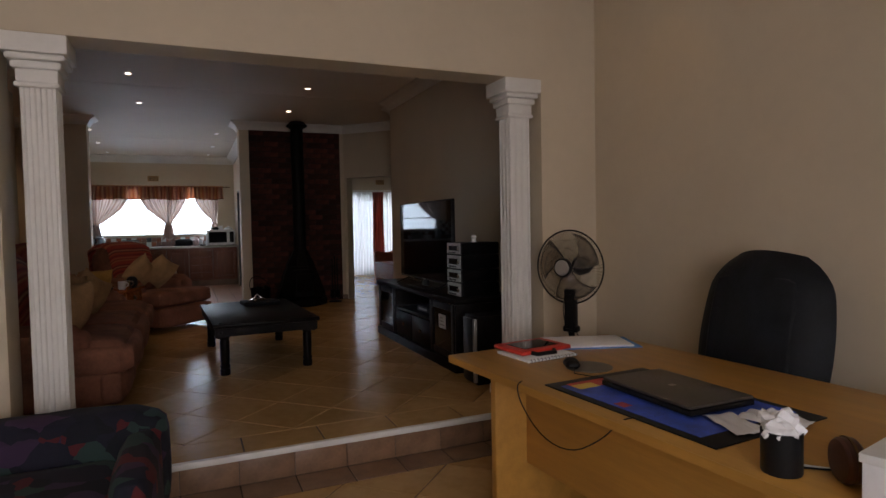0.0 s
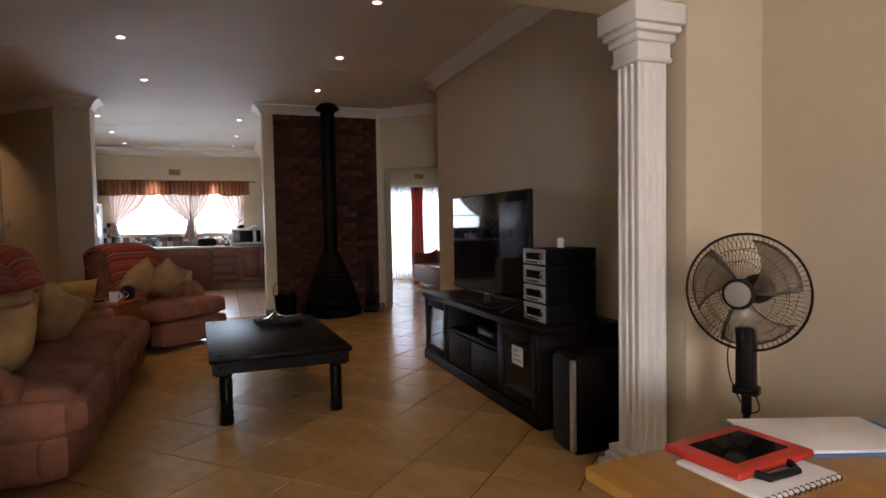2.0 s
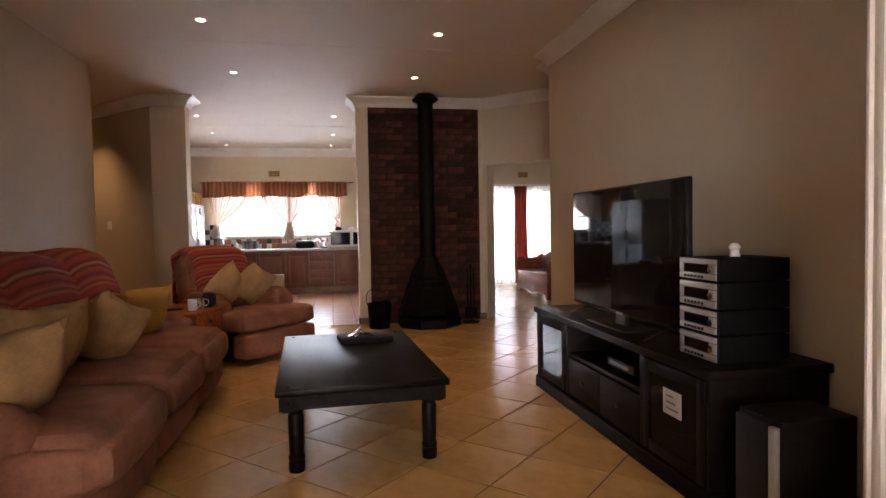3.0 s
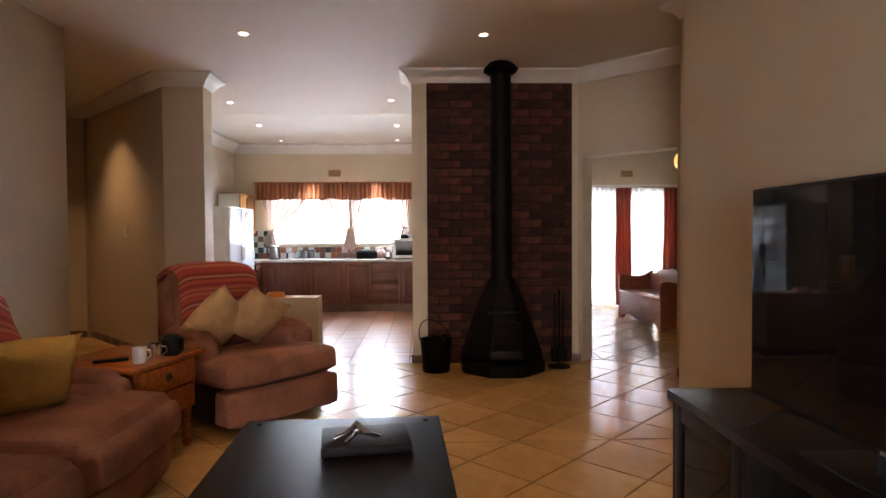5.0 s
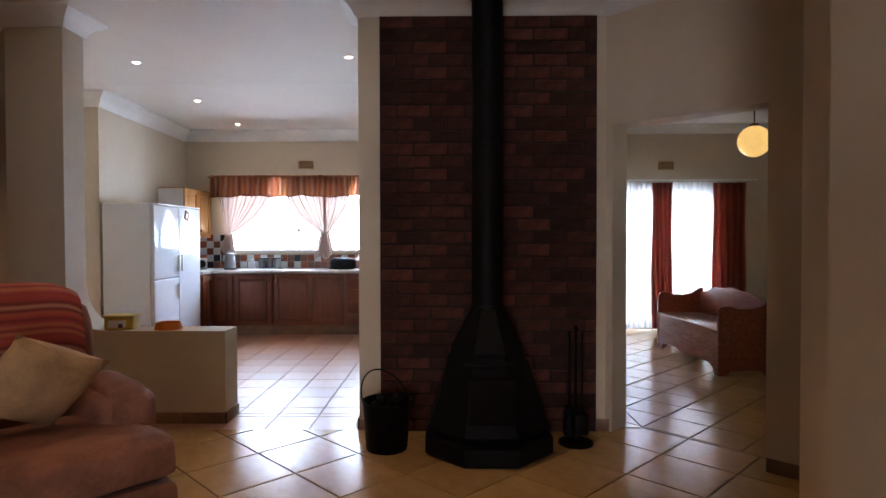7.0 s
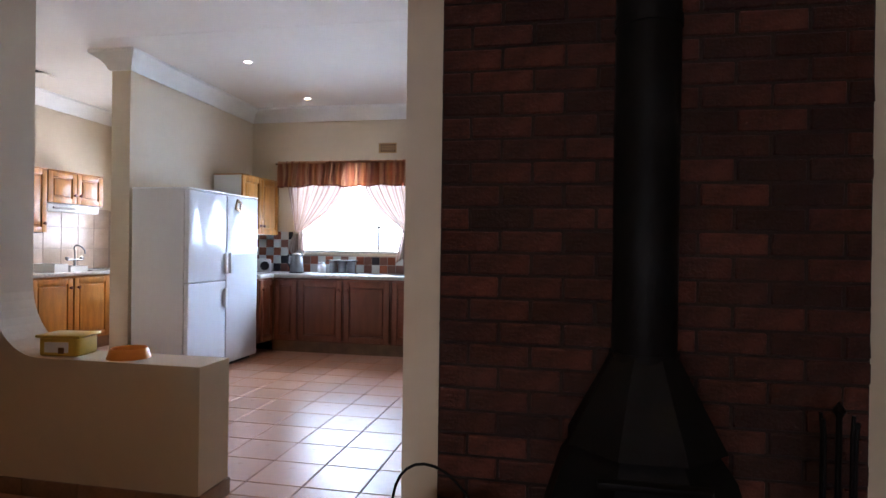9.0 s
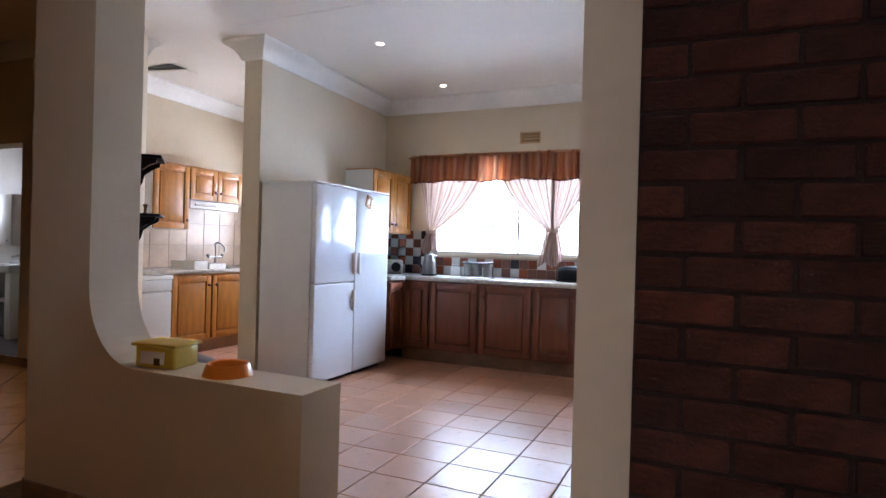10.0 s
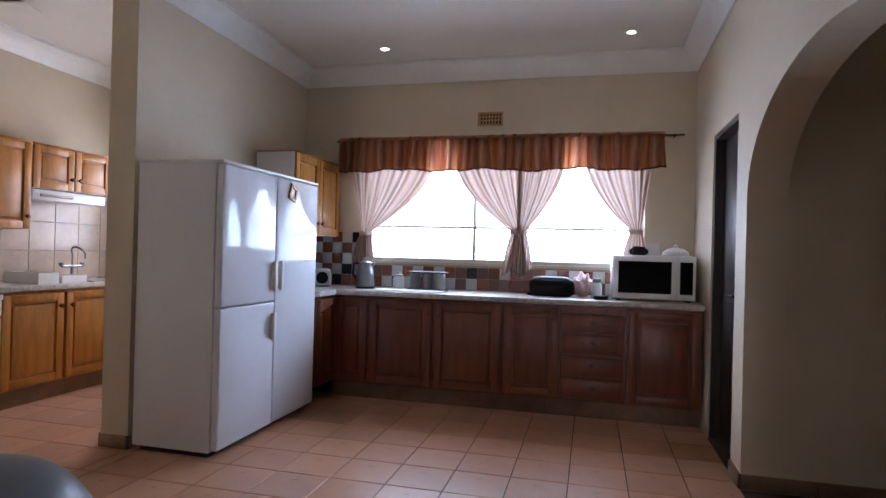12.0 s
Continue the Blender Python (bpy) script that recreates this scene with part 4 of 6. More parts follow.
part("arms", tube([(-0.09, 0, 0.008), (-0.03, 0.01, 0.03), (0.0, 0, 0.065), (0.03, -0.01, 0.035), (0.09, 0.02, 0.008)], [0.008, 0.012, 0.014, 0.012, 0.007], 10), M["chrome"], t)
part("foot", tube([(-0.04, -0.05, 0.006), (0, 0, 0.03), (0.05, 0.06, 0.006)], 0.008, 8), M["chrome"], t)

# television bench
t = root("television_stand", pose(2.2, 3.70, 0), "long dark-stained television bench with glass doors", "tv stand")
part("top", bx(-0.02, 0.59, -0.02, 2.17, 0.575, 0.62, 0.008), M["black_wood"], t)
part("plinth", bx(-0.015, 0.58, -0.01, 2.16, 0, 0.09, 0.01), M["black_wood"], t)
part("back_board", bx(0.56, 0.58, 0, 2.15, 0.09, 0.575), M["black_wood"], t)
for y in (0.0, 0.56, 1.55, 2.12):
    part("upright", bx(0.0, 0.56, y, y + 0.03, 0.09, 0.575, 0.003), M["black_wood"], t)
part("shelf", bx(0.01, 0.56, 0.59, 1.55, 0.36, 0.385, 0.003), M["black_wood"], t)
for y in (0.60, 1.075):
    dr = part("drawer", bx(0.0, 0.02, y, y + 0.465, 0.10, 0.352, 0.005), M["black_wood"], t)
    part("knob", lathe([(0.012, 0), (0.016, 0.012), (0, 0.018)], 12, m=pose(0.0, y + 0.23, 0.23, 0, -90, 0)), M["brass"], dr)
for y0, y1 in ((0.035, 0.555), (1.585, 2.115)):
    bm = bmesh.new()
    for a in ((y0, y0 + 0.06, 0.10, 0.565), (y1 - 0.06, y1, 0.10, 0.565), (y0 + 0.06, y1 - 0.06, 0.10, 0.16), (y0 + 0.06, y1 - 0.06, 0.505, 0.565)):
        box(bm, -0.005, 0.018, a[0], a[1], a[2], a[3], 0.003)
    dr = part("door", bm, M["black_wood"], t)
    part("pane", bx(0.004, 0.009, y0 + 0.06, y1 - 0.06, 0.16, 0.505), M["screen"], dr, "dark glass door pane")
t2 = root("decoder", pose(2.30, 4.70, 0.385), "black satellite decoder with a cable bundle", "decoder")
part("case", bx(0, 0.2, -0.16, 0.16, 0, 0.05, 0.005), M["plastic"], t2)
part("front_strip", bx(-0.003, 0.0, -0.1, 0.12, 0.015, 0.035), M["silver"], t2)
t2 = root("paper_label", pose(2.193, 3.98, 0.40), "white printed leaflet stuck inside the bench door", "leaflet")
part("sheet", bx(0, 0.002, -0.075, 0.075, -0.06, 0.06), material("dull_paper", (0.5, 0.48, 0.45), 0.7), t2)
for i in range(3):
    part("print_line", bx(-0.001, 0.0, -0.05 + 0.02 * i, 0.05, -0.035 + 0.03 * i, -0.025 + 0.03 * i), M["grey"], t2)

t = root("television", pose(2.37, 4.83, 0.62), "large flat-screen television, switched off", "television")
part("panel", bx(0, 0.035, -0.70, 0.70, 0.07, 0.856, 0.006), M["plastic"], t)
part("screen", bx(-0.003, 0.0, -0.688, 0.688, 0.09, 0.845), M["screen"], t, "glossy black screen")
part("bezel_mark", bx(-0.005, -0.002, -0.04, 0.04, 0.074, 0.084), M["silver"], t)
for y in (-0.5, 0.5):
    part("foot", tube([(-0.12, y, 0.008), (0.015, y, 0.06), (0.15, y, 0.008)], 0.008, 8), M["plastic"], t)
part("foot_plate", bx(-0.1, 0.12, -0.25, 0.25, 0, 0.012, 0.005), M["plastic"], t)
part("neck", bx(0.0, 0.03, -0.06, 0.06, 0.01, 0.08, 0.004), M["plastic"], t)

t = root("hifi_stack", pose(2.30, 3.93, 0.62, 0, 0, 0), "stacked silver-fronted hi-fi units with black sides", "stereo")
for i, h in enumerate((0.123, 0.113, 0.123, 0.105)):
    z = (0, 0.124, 0.238, 0.362)[i]
    u = part("unit", bx(0.012, 0.36, -0.14, 0.14, z, z + h - 0.004, 0.003), M["hifi"], t)
    part("front", bx(-0.004, 0.012, -0.14, 0.14, z + 0.003, z + h - 0.006, 0.004), M["plastic"], u, "black front")
    for a, b in ((0.04, 0.30), (0.72, 0.94)):
        part("trim_bar", bx(-0.010, -0.004, -0.138, 0.138, z + h * a, z + h * b, 0.003), M["silver"], u, "brushed silver bar")
    part("display", bx(-0.008, -0.004, -0.075, 0.10, z + h * 0.34, z + h * 0.68), M["screen"], u, "dark display window")
    part("end_cap", bx(-0.0095, -0.004, -0.138, -0.085, z + h * 0.32, z + h * 0.70, 0.002), M["silver"], u)
    part("end_cap", bx(-0.0095, -0.004, 0.108, 0.138, z + h * 0.32, z + h * 0.70, 0.002), M["silver"], u)
    part("knob", lathe([(0.016, 0), (0.016, 0.014), (0, 0.015)], 14, m=pose(-0.008, -0.11, z + h * 0.5, 0, -90, 0)), M["chrome"], u)
    for k in range(6):
        part("button", bx(-0.013, -0.009, -0.05 + 0.026 * k, -0.032 + 0.026 * k, z + h * 0.10, z + h * 0.22, 0.002), M["plastic"], u)
tagged(obj("white_figurine", lathe([(0, 0), (0.025, 0), (0.02, 0.03), (0.028, 0.045), (0.018, 0.06), (0, 0.065)], 16), M["white_plastic"]), "small white china ornament on the hi-fi", "ornament").matrix_basis = pose(2.5, 3.95, 1.0835)
t = root("floor_speaker", pose(2.17, 3.40, 0), "black floor-standing loudspeaker with a silver edge strip", "speaker")
part("cabinet", bx(0.02, 0.34, -0.11, 0.11, 0.0, 0.53, 0.006), M["black_wood"], t)
part("grille", bx(0.0, 0.02, -0.07, 0.105, 0.02, 0.51, 0.006), M["plastic"], t, "black cloth grille")
part("edge_strip", bx(-0.004, 0.02, -0.108, -0.075, 0.02, 0.51, 0.004), M["silver"], t, "silver edge strip")

# ---- fireplace ----
def at_stove(u=0):
    return pose(1.85, 8.97, 0)


s = root("wood_stove", at_stove(), "black conical freestanding wood stove with tall flue", "stove")
o8 = pose(0, 0, 0, 0, 0, 22.5)
part("hearth_ring", lathe([(0.0, 0), (0.40, 0), (0.42, 0.02), (0.42, 0.11), (0.39, 0.13), (0, 0.13)], 8, m=o8), M["iron"], s)
part("body", lathe([(0.37, 0.13), (0.40, 0.17), (0.33, 0.36), (0.27, 0.55), (0.22, 0.62)], 8, m=o8), M["iron"], s)
part("hood", lathe([(0.22, 0.62), (0.245, 0.625), (0.10, 0.90), (0.0, 0.90)], 8, m=o8), M["iron"], s)
part("fire_door", bx(-0.13, 0.13, -0.012, 0.012, 0.0, 0.3, 0.006, m=pose(0, -0.335, 0.24, 20, 0, 0)), M["iron"], s, "black fire door")
part("rim", bx(-0.15, 0.15, -0.03, 0.01, 0.0, 0.02, 0.005, m=pose(0, -0.235, 0.56, 0, 0, 0)), M["iron"], s)
part("knob", lathe([(0.012, 0), (0.014, 0.02), (0, 0.026)], 14, m=pose(-0.07, -0.33, 0.40, 90, 0, 0)), M["chrome"], s, "small bright knob")
part("flue_pipe", lathe([(0.105, 0.86), (0.105, 0.9), (0.098, 0.9), (0.098, 1.9), (0.102, 1.9), (0.102, 1.93), (0.098, 1.93), (0.098, 2.93), (0, 2.93)], 28), M["iron"], s)
part("ceiling_collar", lathe([(0.10, 2.82), (0.17, 2.86), (0.175, 2.87), (0.11, 2.935), (0.0, 2.935)], 8, m=o8), M["iron"], s)
b = root("coal_bucket", pose(1.215, 8.93, 0), "black metal coal bucket with a raised wire handle", "bucket")
part("pail", lathe([(0, 0), (0.125, 0), (0.13, 0.01), (0.15, 0.30), (0.156, 0.305), (0.15, 0.31), (0.143, 0.30), (0.122, 0.02), (0, 0.02)], 28), M["iron"], b)
part("handle", tube([(-0.15 * math.cos(a) - 0.06 * math.sin(a), 0.15 * math.sin(a) * 0.25, 0.29 + 0.2 * math.sin(a)) for a in [math.pi * k / 14 for k in range(15)]], 0.005, 6), M["iron"], b)
bm = bmesh.new()
for k in range(22):
    bmesh.ops.create_icosphere(bm, subdivisions=1, radius=random.uniform(0.03, 0.05), matrix=Matrix.Translation((random.uniform(-0.085, 0.085), random.uniform(-0.085, 0.085), random.uniform(0.2, 0.31))))
part("coal", bm, M["iron"], b, smooth=False)
f = root("fire_tool_set", pose(2.42, 9.02, 0), "black wrought iron fire tools on a round stand", "fire tools")
part("stand_base", lathe([(0, 0), (0.11, 0), (0.11, 0.015), (0.03, 0.03), (0, 0.03)], 24), M["iron"], f)
part("stem", lathe([(0.009, 0.03), (0.009, 0.72), (0.02, 0.74), (0, 0.77)], 10), M["iron"], f)
for k in range(4):
    a = math.pi / 2 * k + 0.5
    x, y = 0.055 * math.cos(a), 0.055 * math.sin(a)
    tl = part("tool", tube([(x, y, 0.12), (x, y, 0.66), (x * 1.1, y * 1.1, 0.72)], 0.006, 6), M["iron"], f)
    part("tool_head", (bx(x - 0.045, x + 0.045, y - 0.012, y + 0.012, 0.07, 0.2, 0.01) if k % 2 else lathe([(0.012, 0.2), (0.035, 0.16), (0.04, 0.08), (0.03, 0.06), (0, 0.06)], 12, m=pose(x, y, 0))), M["iron"], tl)

# downlights
def downlight(x, y, watts, wide=84):
    drop = sag(y) if x < 1.4 and y > 10.2 else 0
    t = root("downlight", pose(x, y, TOP - drop), "small round recessed downlight, switched on", "downlight", "ceiling downlights")
    part("trim_ring", lathe([(0.030, 0.0), (0.030, -0.004), (0.042, -0.006), (0.048, 0.0)], 24), M["white"], t)
    part("lamp", lathe([(0, -0.003), (0.030, -0.003), (0.030, -0.0015), (0, -0.0015)], 20), M["glow"], t, "glowing lamp glass")
    spot_light(x, y, TOP - drop - 0.03, watts, wide)


for x, y in LIVING:
    downlight(x, y, SPOT_LIVING)
for x, y in KITCHEN:
    downlight(x, y, SPOT_KITCHEN)
for x, y in STUDY:
    downlight(x, y, SPOT_STUDY)
for x, y in HALL:
    downlight(x, y, SPOT_HALL, 100)


def wall_vent(m):
    v = root("air_vent", m, "small beige clay air brick in the wall", "vent", "air bricks")
    part("frame", box(box(box(bx(-0.11, 0.11, -0.012, 0.0, 0.045, 0.06), -0.11, 0.11, -0.012, 0.0, -0.06, -0.045), -0.11, -0.095, -0.012, 0, -0.045, 0.045), 0.095, 0.11, -0.012, 0, -0.045, 0.045), M["cushion"], v)
    # black plate gives the holes their shade by colour, without real depth
    part("hole_shade_back", bx(-0.095, 0.095, -0.003, 0, -0.045, 0.045), M["plastic"], v)
    for i in range(7):
        part("slat", bx(-0.095 + 0.027 * i + 0.0, -0.095 + 0.027 * i + 0.012, -0.01, -0.003, -0.045, 0.045), M["cushion"], v)
    for z in (-0.018, 0.012):
        part("slat", bx(-0.095, 0.095, -0.0115, -0.003, z, z + 0.012), M["cushion"], v)


wall_vent(pose(-0.46, 13.84, 2.385))
wall_vent(pose(4.75, 13.84, 2.36))


def light_switch(m):
    s = root("light_switch", m, "cream plastic light switch plate on the wall", "switch", "light switches")
    part("plate", bx(-0.055, 0.055, -0.008, 0, -0.055, 0.055, 0.003), M["white_plastic"], s)
    part("rocker", bx(-0.012, 0.012, -0.013, -0.008, -0.022, 0.022, 0.002), M["white"], s)


light_switch(pose(3.66, 8.31, 1.32, 0, 0, -45))
light_switch(pose(-2.30, 10.195, 1.35, 0, 0, -45))

# ---- kitchen ----
def panel_door(parent, y0, y1, z0, z1, mat, knob=None, name="door", thick=0.02):
    """A raised-panel door in the plane x = 0 facing +x."""
    bm = bmesh.new()
    fr = 0.06 if z1 - z0 > 0.25 else 0.03
    for a in ((y0, y0 + fr, z0, z1), (y1 - fr, y1, z0, z1), (y0 + fr, y1 - fr, z0, z0 + fr), (y0 + fr, y1 - fr, z1 - fr, z1)):
        box(bm, 0, thick, a[0], a[1], a[2], a[3], 0.003)
    dr = part(name, bm, mat, parent)
    part("panel", bx(0.001, thick - 0.003, y0 + fr + 0.018, y1 - fr - 0.018, z0 + fr + 0.018, z1 - fr - 0.018, 0.01), mat, dr)
    part("panel_field", bx(0.0, thick - 0.017, y0 + fr, y1 - fr, z0 + fr, z1 - fr), mat, dr)
    if knob:
        part("knob", lathe([(0.008, 0), (0.009, 0.012), (0.018, 0.02), (0.016, 0.03), (0, 0.034)], 14, m=pose(thick, knob[0], knob[1], 0, 90, 0)), M["red_wood"], dr)
    return dr


def base_unit(m, w, mat, drawers=False, knob_side=1, depth=0.55, label="red-brown wooden kitchen base cabinet with raised panels"):
    """Faces +x in its own axes, with its width along +y."""
    c = root("base_cabinet", m, label, "cabinet", "kitchen base cabinets")
    part("body", bx(-depth, 0, 0, w, 0.13, 0.84), mat, c)
    if drawers:
        z = 0.15
        for h in (0.165, 0.165, 0.165, 0.155):
            d = part("drawer", bx(0, 0.024, 0.016, w - 0.016, z, z + h - 0.02, 0.009), mat, c)
            part("knob", lathe([(0.008, 0), (0.009, 0.012), (0.018, 0.02), (0.016, 0.03), (0, 0.034)], 14, m=pose(0.024, w / 2, z + h / 2, 0, 90, 0)), M["red_wood"], d)
            z += h
    else:
        ky = w - 0.05 if knob_side > 0 else 0.05
        panel_door(c, 0.012, w - 0.012, 0.145, 0.82, mat, (ky, 0.72), thick=0.026)
    return c


# run under the window, facing the room
edges = [-1.62, -1.32, -0.78, -0.23, 0.21, 0.69, 1.21]
for i in range(6):
    w = edges[i + 1] - edges[i] - 0.004
    base_unit(pose(edges[i], 13.29, 0, 0, 0, -90), w, M["red_wood"], drawers=(i == 4), knob_side=(1 if i in (1, 3, 5) else -1))
base_unit(pose(-1.64, 12.96, 0, 0, 0, 0), 0.33, M["red_wood"], knob_side=-1, label="red-brown wooden corner cabinet beside the fridge")
bm = bx(-2.215, 1.215, 13.25, 13.835, 0.845, 0.885, 0.006)
box(bm, -2.215, -1.60, 12.94, 13.2495, 0.845, 0.885, 0.006)
tagged(obj("worktop", bm, M["counter"]), "light grey speckled kitchen worktop", "worktop")
tagged(obj("plinth", bx(-1.66, 1.215, 13.33, 13.36, 0.0, 0.13), M["brown_tile"], smooth=False), "brown tiled plinth under the cabinets", "plinth", kind="structure")


def fridge(m, w, split, label):
    f = root("fridge", m, label, "fridge", "pair of fridges")
    part("body", bx(-0.57, -0.05, 0, w, 0.03, 1.70, 0.006), M["fridge"], f)
    part("plinth", bx(-0.53, -0.07, 0.02, w - 0.02, 0.0, 0.04), M["plastic"], f)
    zs = [0.04] + ([split] if split else []) + [1.695]
    for a, b in zip(zs, zs[1:]):
        d = part("door", bx(-0.046, 0.0, 0.003, w - 0.003, a + 0.004, b - 0.004, 0.010, 3), M["fridge_door"], f)
        hz = [(0.93, 1.13)] if split and a > 0.5 else [(0.60, 0.79)] if split else []
        for z0, z1 in hz:
            part("handle", box(bx(0.012, 0.034, w - 0.052, w - 0.022, z0, z1, 0.008, 3), 0.0, 0.02, w - 0.047, w - 0.027, z0 + 0.01, z1 - 0.01, 0.004), M["white_plastic"], d, "moulded white handle")
        if not split:
            part("handle", box(bx(0.012, 0.034, 0.022, 0.052, 0.93, 1.13, 0.008, 3), 0.0, 0.02, 0.027, 0.047, 0.94, 1.12, 0.004), M["white_plastic"], d, "moulded white handle")
    part("top_cap", bx(-0.575, 0.0, -0.002, w + 0.002, 1.70, 1.715, 0.004), M["white_plastic"], f)
    return f


M["fridge_door"] = material("glossy_fridge_door", (0.70, 0.72, 0.76), 0.07, vary=0.02, scale=2, spec=0.25)
fridge(pose(-1.62, 11.70, 0), 0.60, 0.86, "white upright fridge-freezer with two doors")
fridge(pose(-1.62, 12.305, 0), 0.60, None, "white upright larder fridge with one tall door")
t = root("fridge_magnet", pose(-1.618, 12.50, 1.60, 0, 0, 90) @ pose(0, 0, 0, 0, 18, 0), "gold framed novelty fridge magnet", "magnet")
part("frame", box(box(box(bx(-0.05, 0.05, -0.014, 0, 0.03, 0.055, 0.004), -0.05, 0.05, -0.014, 0, -0.055, -0.03, 0.004), -0.05, -0.025, -0.014, 0, -0.03, 0.03, 0.004), 0.025, 0.05, -0.014, 0, -0.03, 0.03, 0.004), M["brass"], t)
part("picture", bx(-0.025, 0.025, -0.006, 0, -0.03, 0.03), M["paper"], t)


def wall_cabinet(m, w, z0, z1, doors, mat, label):
    c = root("wall_cabinet", m, label, "cabinet", "wall cabinets")
    part("body", bx(-0.33, 0, 0, w, z0, z1), M["white_plastic"] if mat is M["oak"] else mat, c)
    dw = w / doors
    for i in range(doors):
        k = dw * (i + 1) - 0.04 if i % 2 == 0 else dw * i + 0.04
        panel_door(c, i * dw + 0.004, (i + 1) * dw - 0.004, z0 + 0.003, z1 - 0.003, mat, (k, z0 + 0.1))
    part("cornice_board", bx(-0.33, 0.024, 0, w, z1, z1 + 0.012, 0.003), mat, c)
    return c


wall_cabinet(pose(-1.87, 12.98, 0), 0.85, 1.33, 1.98, 2, M["oak"], "honey oak wall cabinet above the fridge end")

# window over the worktop
def window(name, x0, x1, z0, z1, y, label, mullions=(), transoms=()):
    w = root(name, pose(0, y, 0), label, "window")
    bm = bmesh.new()
    box(bm, x0, x1, 0, 0.05, z0, z0 + 0.035), box(bm, x0, x1, 0, 0.05, z1 - 0.035, z1)
    box(bm, x0, x0 + 0.035, 0, 0.05, z0 + 0.035, z1 - 0.035), box(bm, x1 - 0.035, x1, 0, 0.05, z0 + 0.035, z1 - 0.035)
    part("window_frame", bm, M["white"], w)
    xs = [x0 + 0.035, *mullions, x1 - 0.035]
    for x in mullions:
        part("mullion", bx(x - 0.013, x + 0.013, 0.005, 0.045, z0 + 0.035, z1 - 0.035), M["white"], w)
    for z in transoms:
        for a, b in zip(xs, xs[1:]):
            part("transom", bx(a + 0.013, b - 0.013, 0.008, 0.042, z - 0.011, z + 0.011), M["white"], w)
    zs = [z0 + 0.035, *transoms, z1 - 0.035]
    for a, b in zip(xs, xs[1:]):
        for c, d in zip(zs, zs[1:]):
            ob = part("pane", bx(a, b, 0.022, 0.027, c, d), M["glass"], w)
            ob.visible_shadow = False
    part("window_sill", bx(x0 - 0.02, x1 + 0.02, -0.1, 0.0, z0 - 0.02, z0, 0.005), M["white"], w)
    w["kind"] = "structure"
    return w


window("window_1", -1.62, 0.84, 1.12, 2.12, 13.95, "white steel kitchen window over the worktop", (-0.60, -0.18), (1.44,))
window("window_2", -3.7, -2.8, 1.12, 2.12, 13.95, "white steel scullery window", (-3.25,), (1.44,))
window("window_3", 3.2, 5.5, 0.02, 2.05, 13.95, "tall white sliding glass doors behind sheer curtains", (4.35,), ())
window("window_4", -1.1, 1.1, 0.6, 2.1, -2.7, "wide white study window", (0.0,), ())
for x0, x1, y, zc in ((-4.6, 1.6, 15.6, 1.6), (2.6, 6.8, 15.6, 1.4)):
    ob = obj("backdrop", bx(x0 - 1.5, x1 + 1.5, y, y + 0.02, -0.2, 4.4), M["outside"], smooth=False)
    tagged(ob, "bright hazy outdoors beyond the windows", "backdrop", kind="structure")
ob = obj("ground", bx(-60, 60, -60, 70, -0.5, -0.45), material("dry_lawn", (0.16, 0.15, 0.07), 0.95, vary=0.4, scale=2), smooth=False)
tagged(ob, "dry grass ground around the house", "ground", kind="structure")


# curtains of the kitchen window
def folds(u, n, amp):
    return amp * math.sin(2 * math.pi * n * u) + amp * 0.5 * math.sin(2 * math.pi * n * 2.3 * u + 1.0)


M["hem"] = material("rust_hem_cloth", (0.22, 0.07, 0.045), 0.9, vary=0.2, scale=30)
rail = root("curtain_rail", pose(0, 13.76, 2.20), "thin brass curtain rail over the kitchen window", "curtain rail")
part("rod", tube([(-1.86, 0, 0), (1.12, 0, 0)], 0.008, 8), M["brass"], rail)
for x in (-1.8, -0.4, 1.05):
    part("bracket", bx(x - 0.008, x + 0.008, 0, 0.08, -0.01, 0.01), M["brass"], rail)


def valance(x0, x1):
    def fn(u, v):
        z = 2.225 - (0.305 + 0.010 * math.sin(23 * u) + 0.007 * math.sin(61 * u + 1)) * v + 0.004 * math.sin(190 * u) * (1 - v)
        x = x0 + (x1 - x0) * u + 0.012 * v * math.sin(37 * u + 2 * v)
        y = 13.735 + 0.03 * noise.noise(Vector((u * 95, v * 0.8, 2.2))) * (1 + v) + 0.008 * noise.noise(Vector((u * 210, v * 1.5, 7.7))) - 0.02 * v
        return Vector((x, y, z))
    return fn


top = valance(-1.82, 0.97)
vl = cloth_thing("curtain_valance", sheet(top, 420, 8), M["valance"], "gathered orange and rust striped curtain valance", "curtain")
part("hem", sheet(lambda u, v: top(u, 0.955 + 0.05 * v) + Vector((0, -0.004, 0)), 300, 2), M["hem"], vl, "dark rust hem")
part("heading_tape", bx(-1.82, 0.97, 13.724, 13.73, 2.195, 2.225, 0.002), M["valance"], vl, "stitched heading tape")


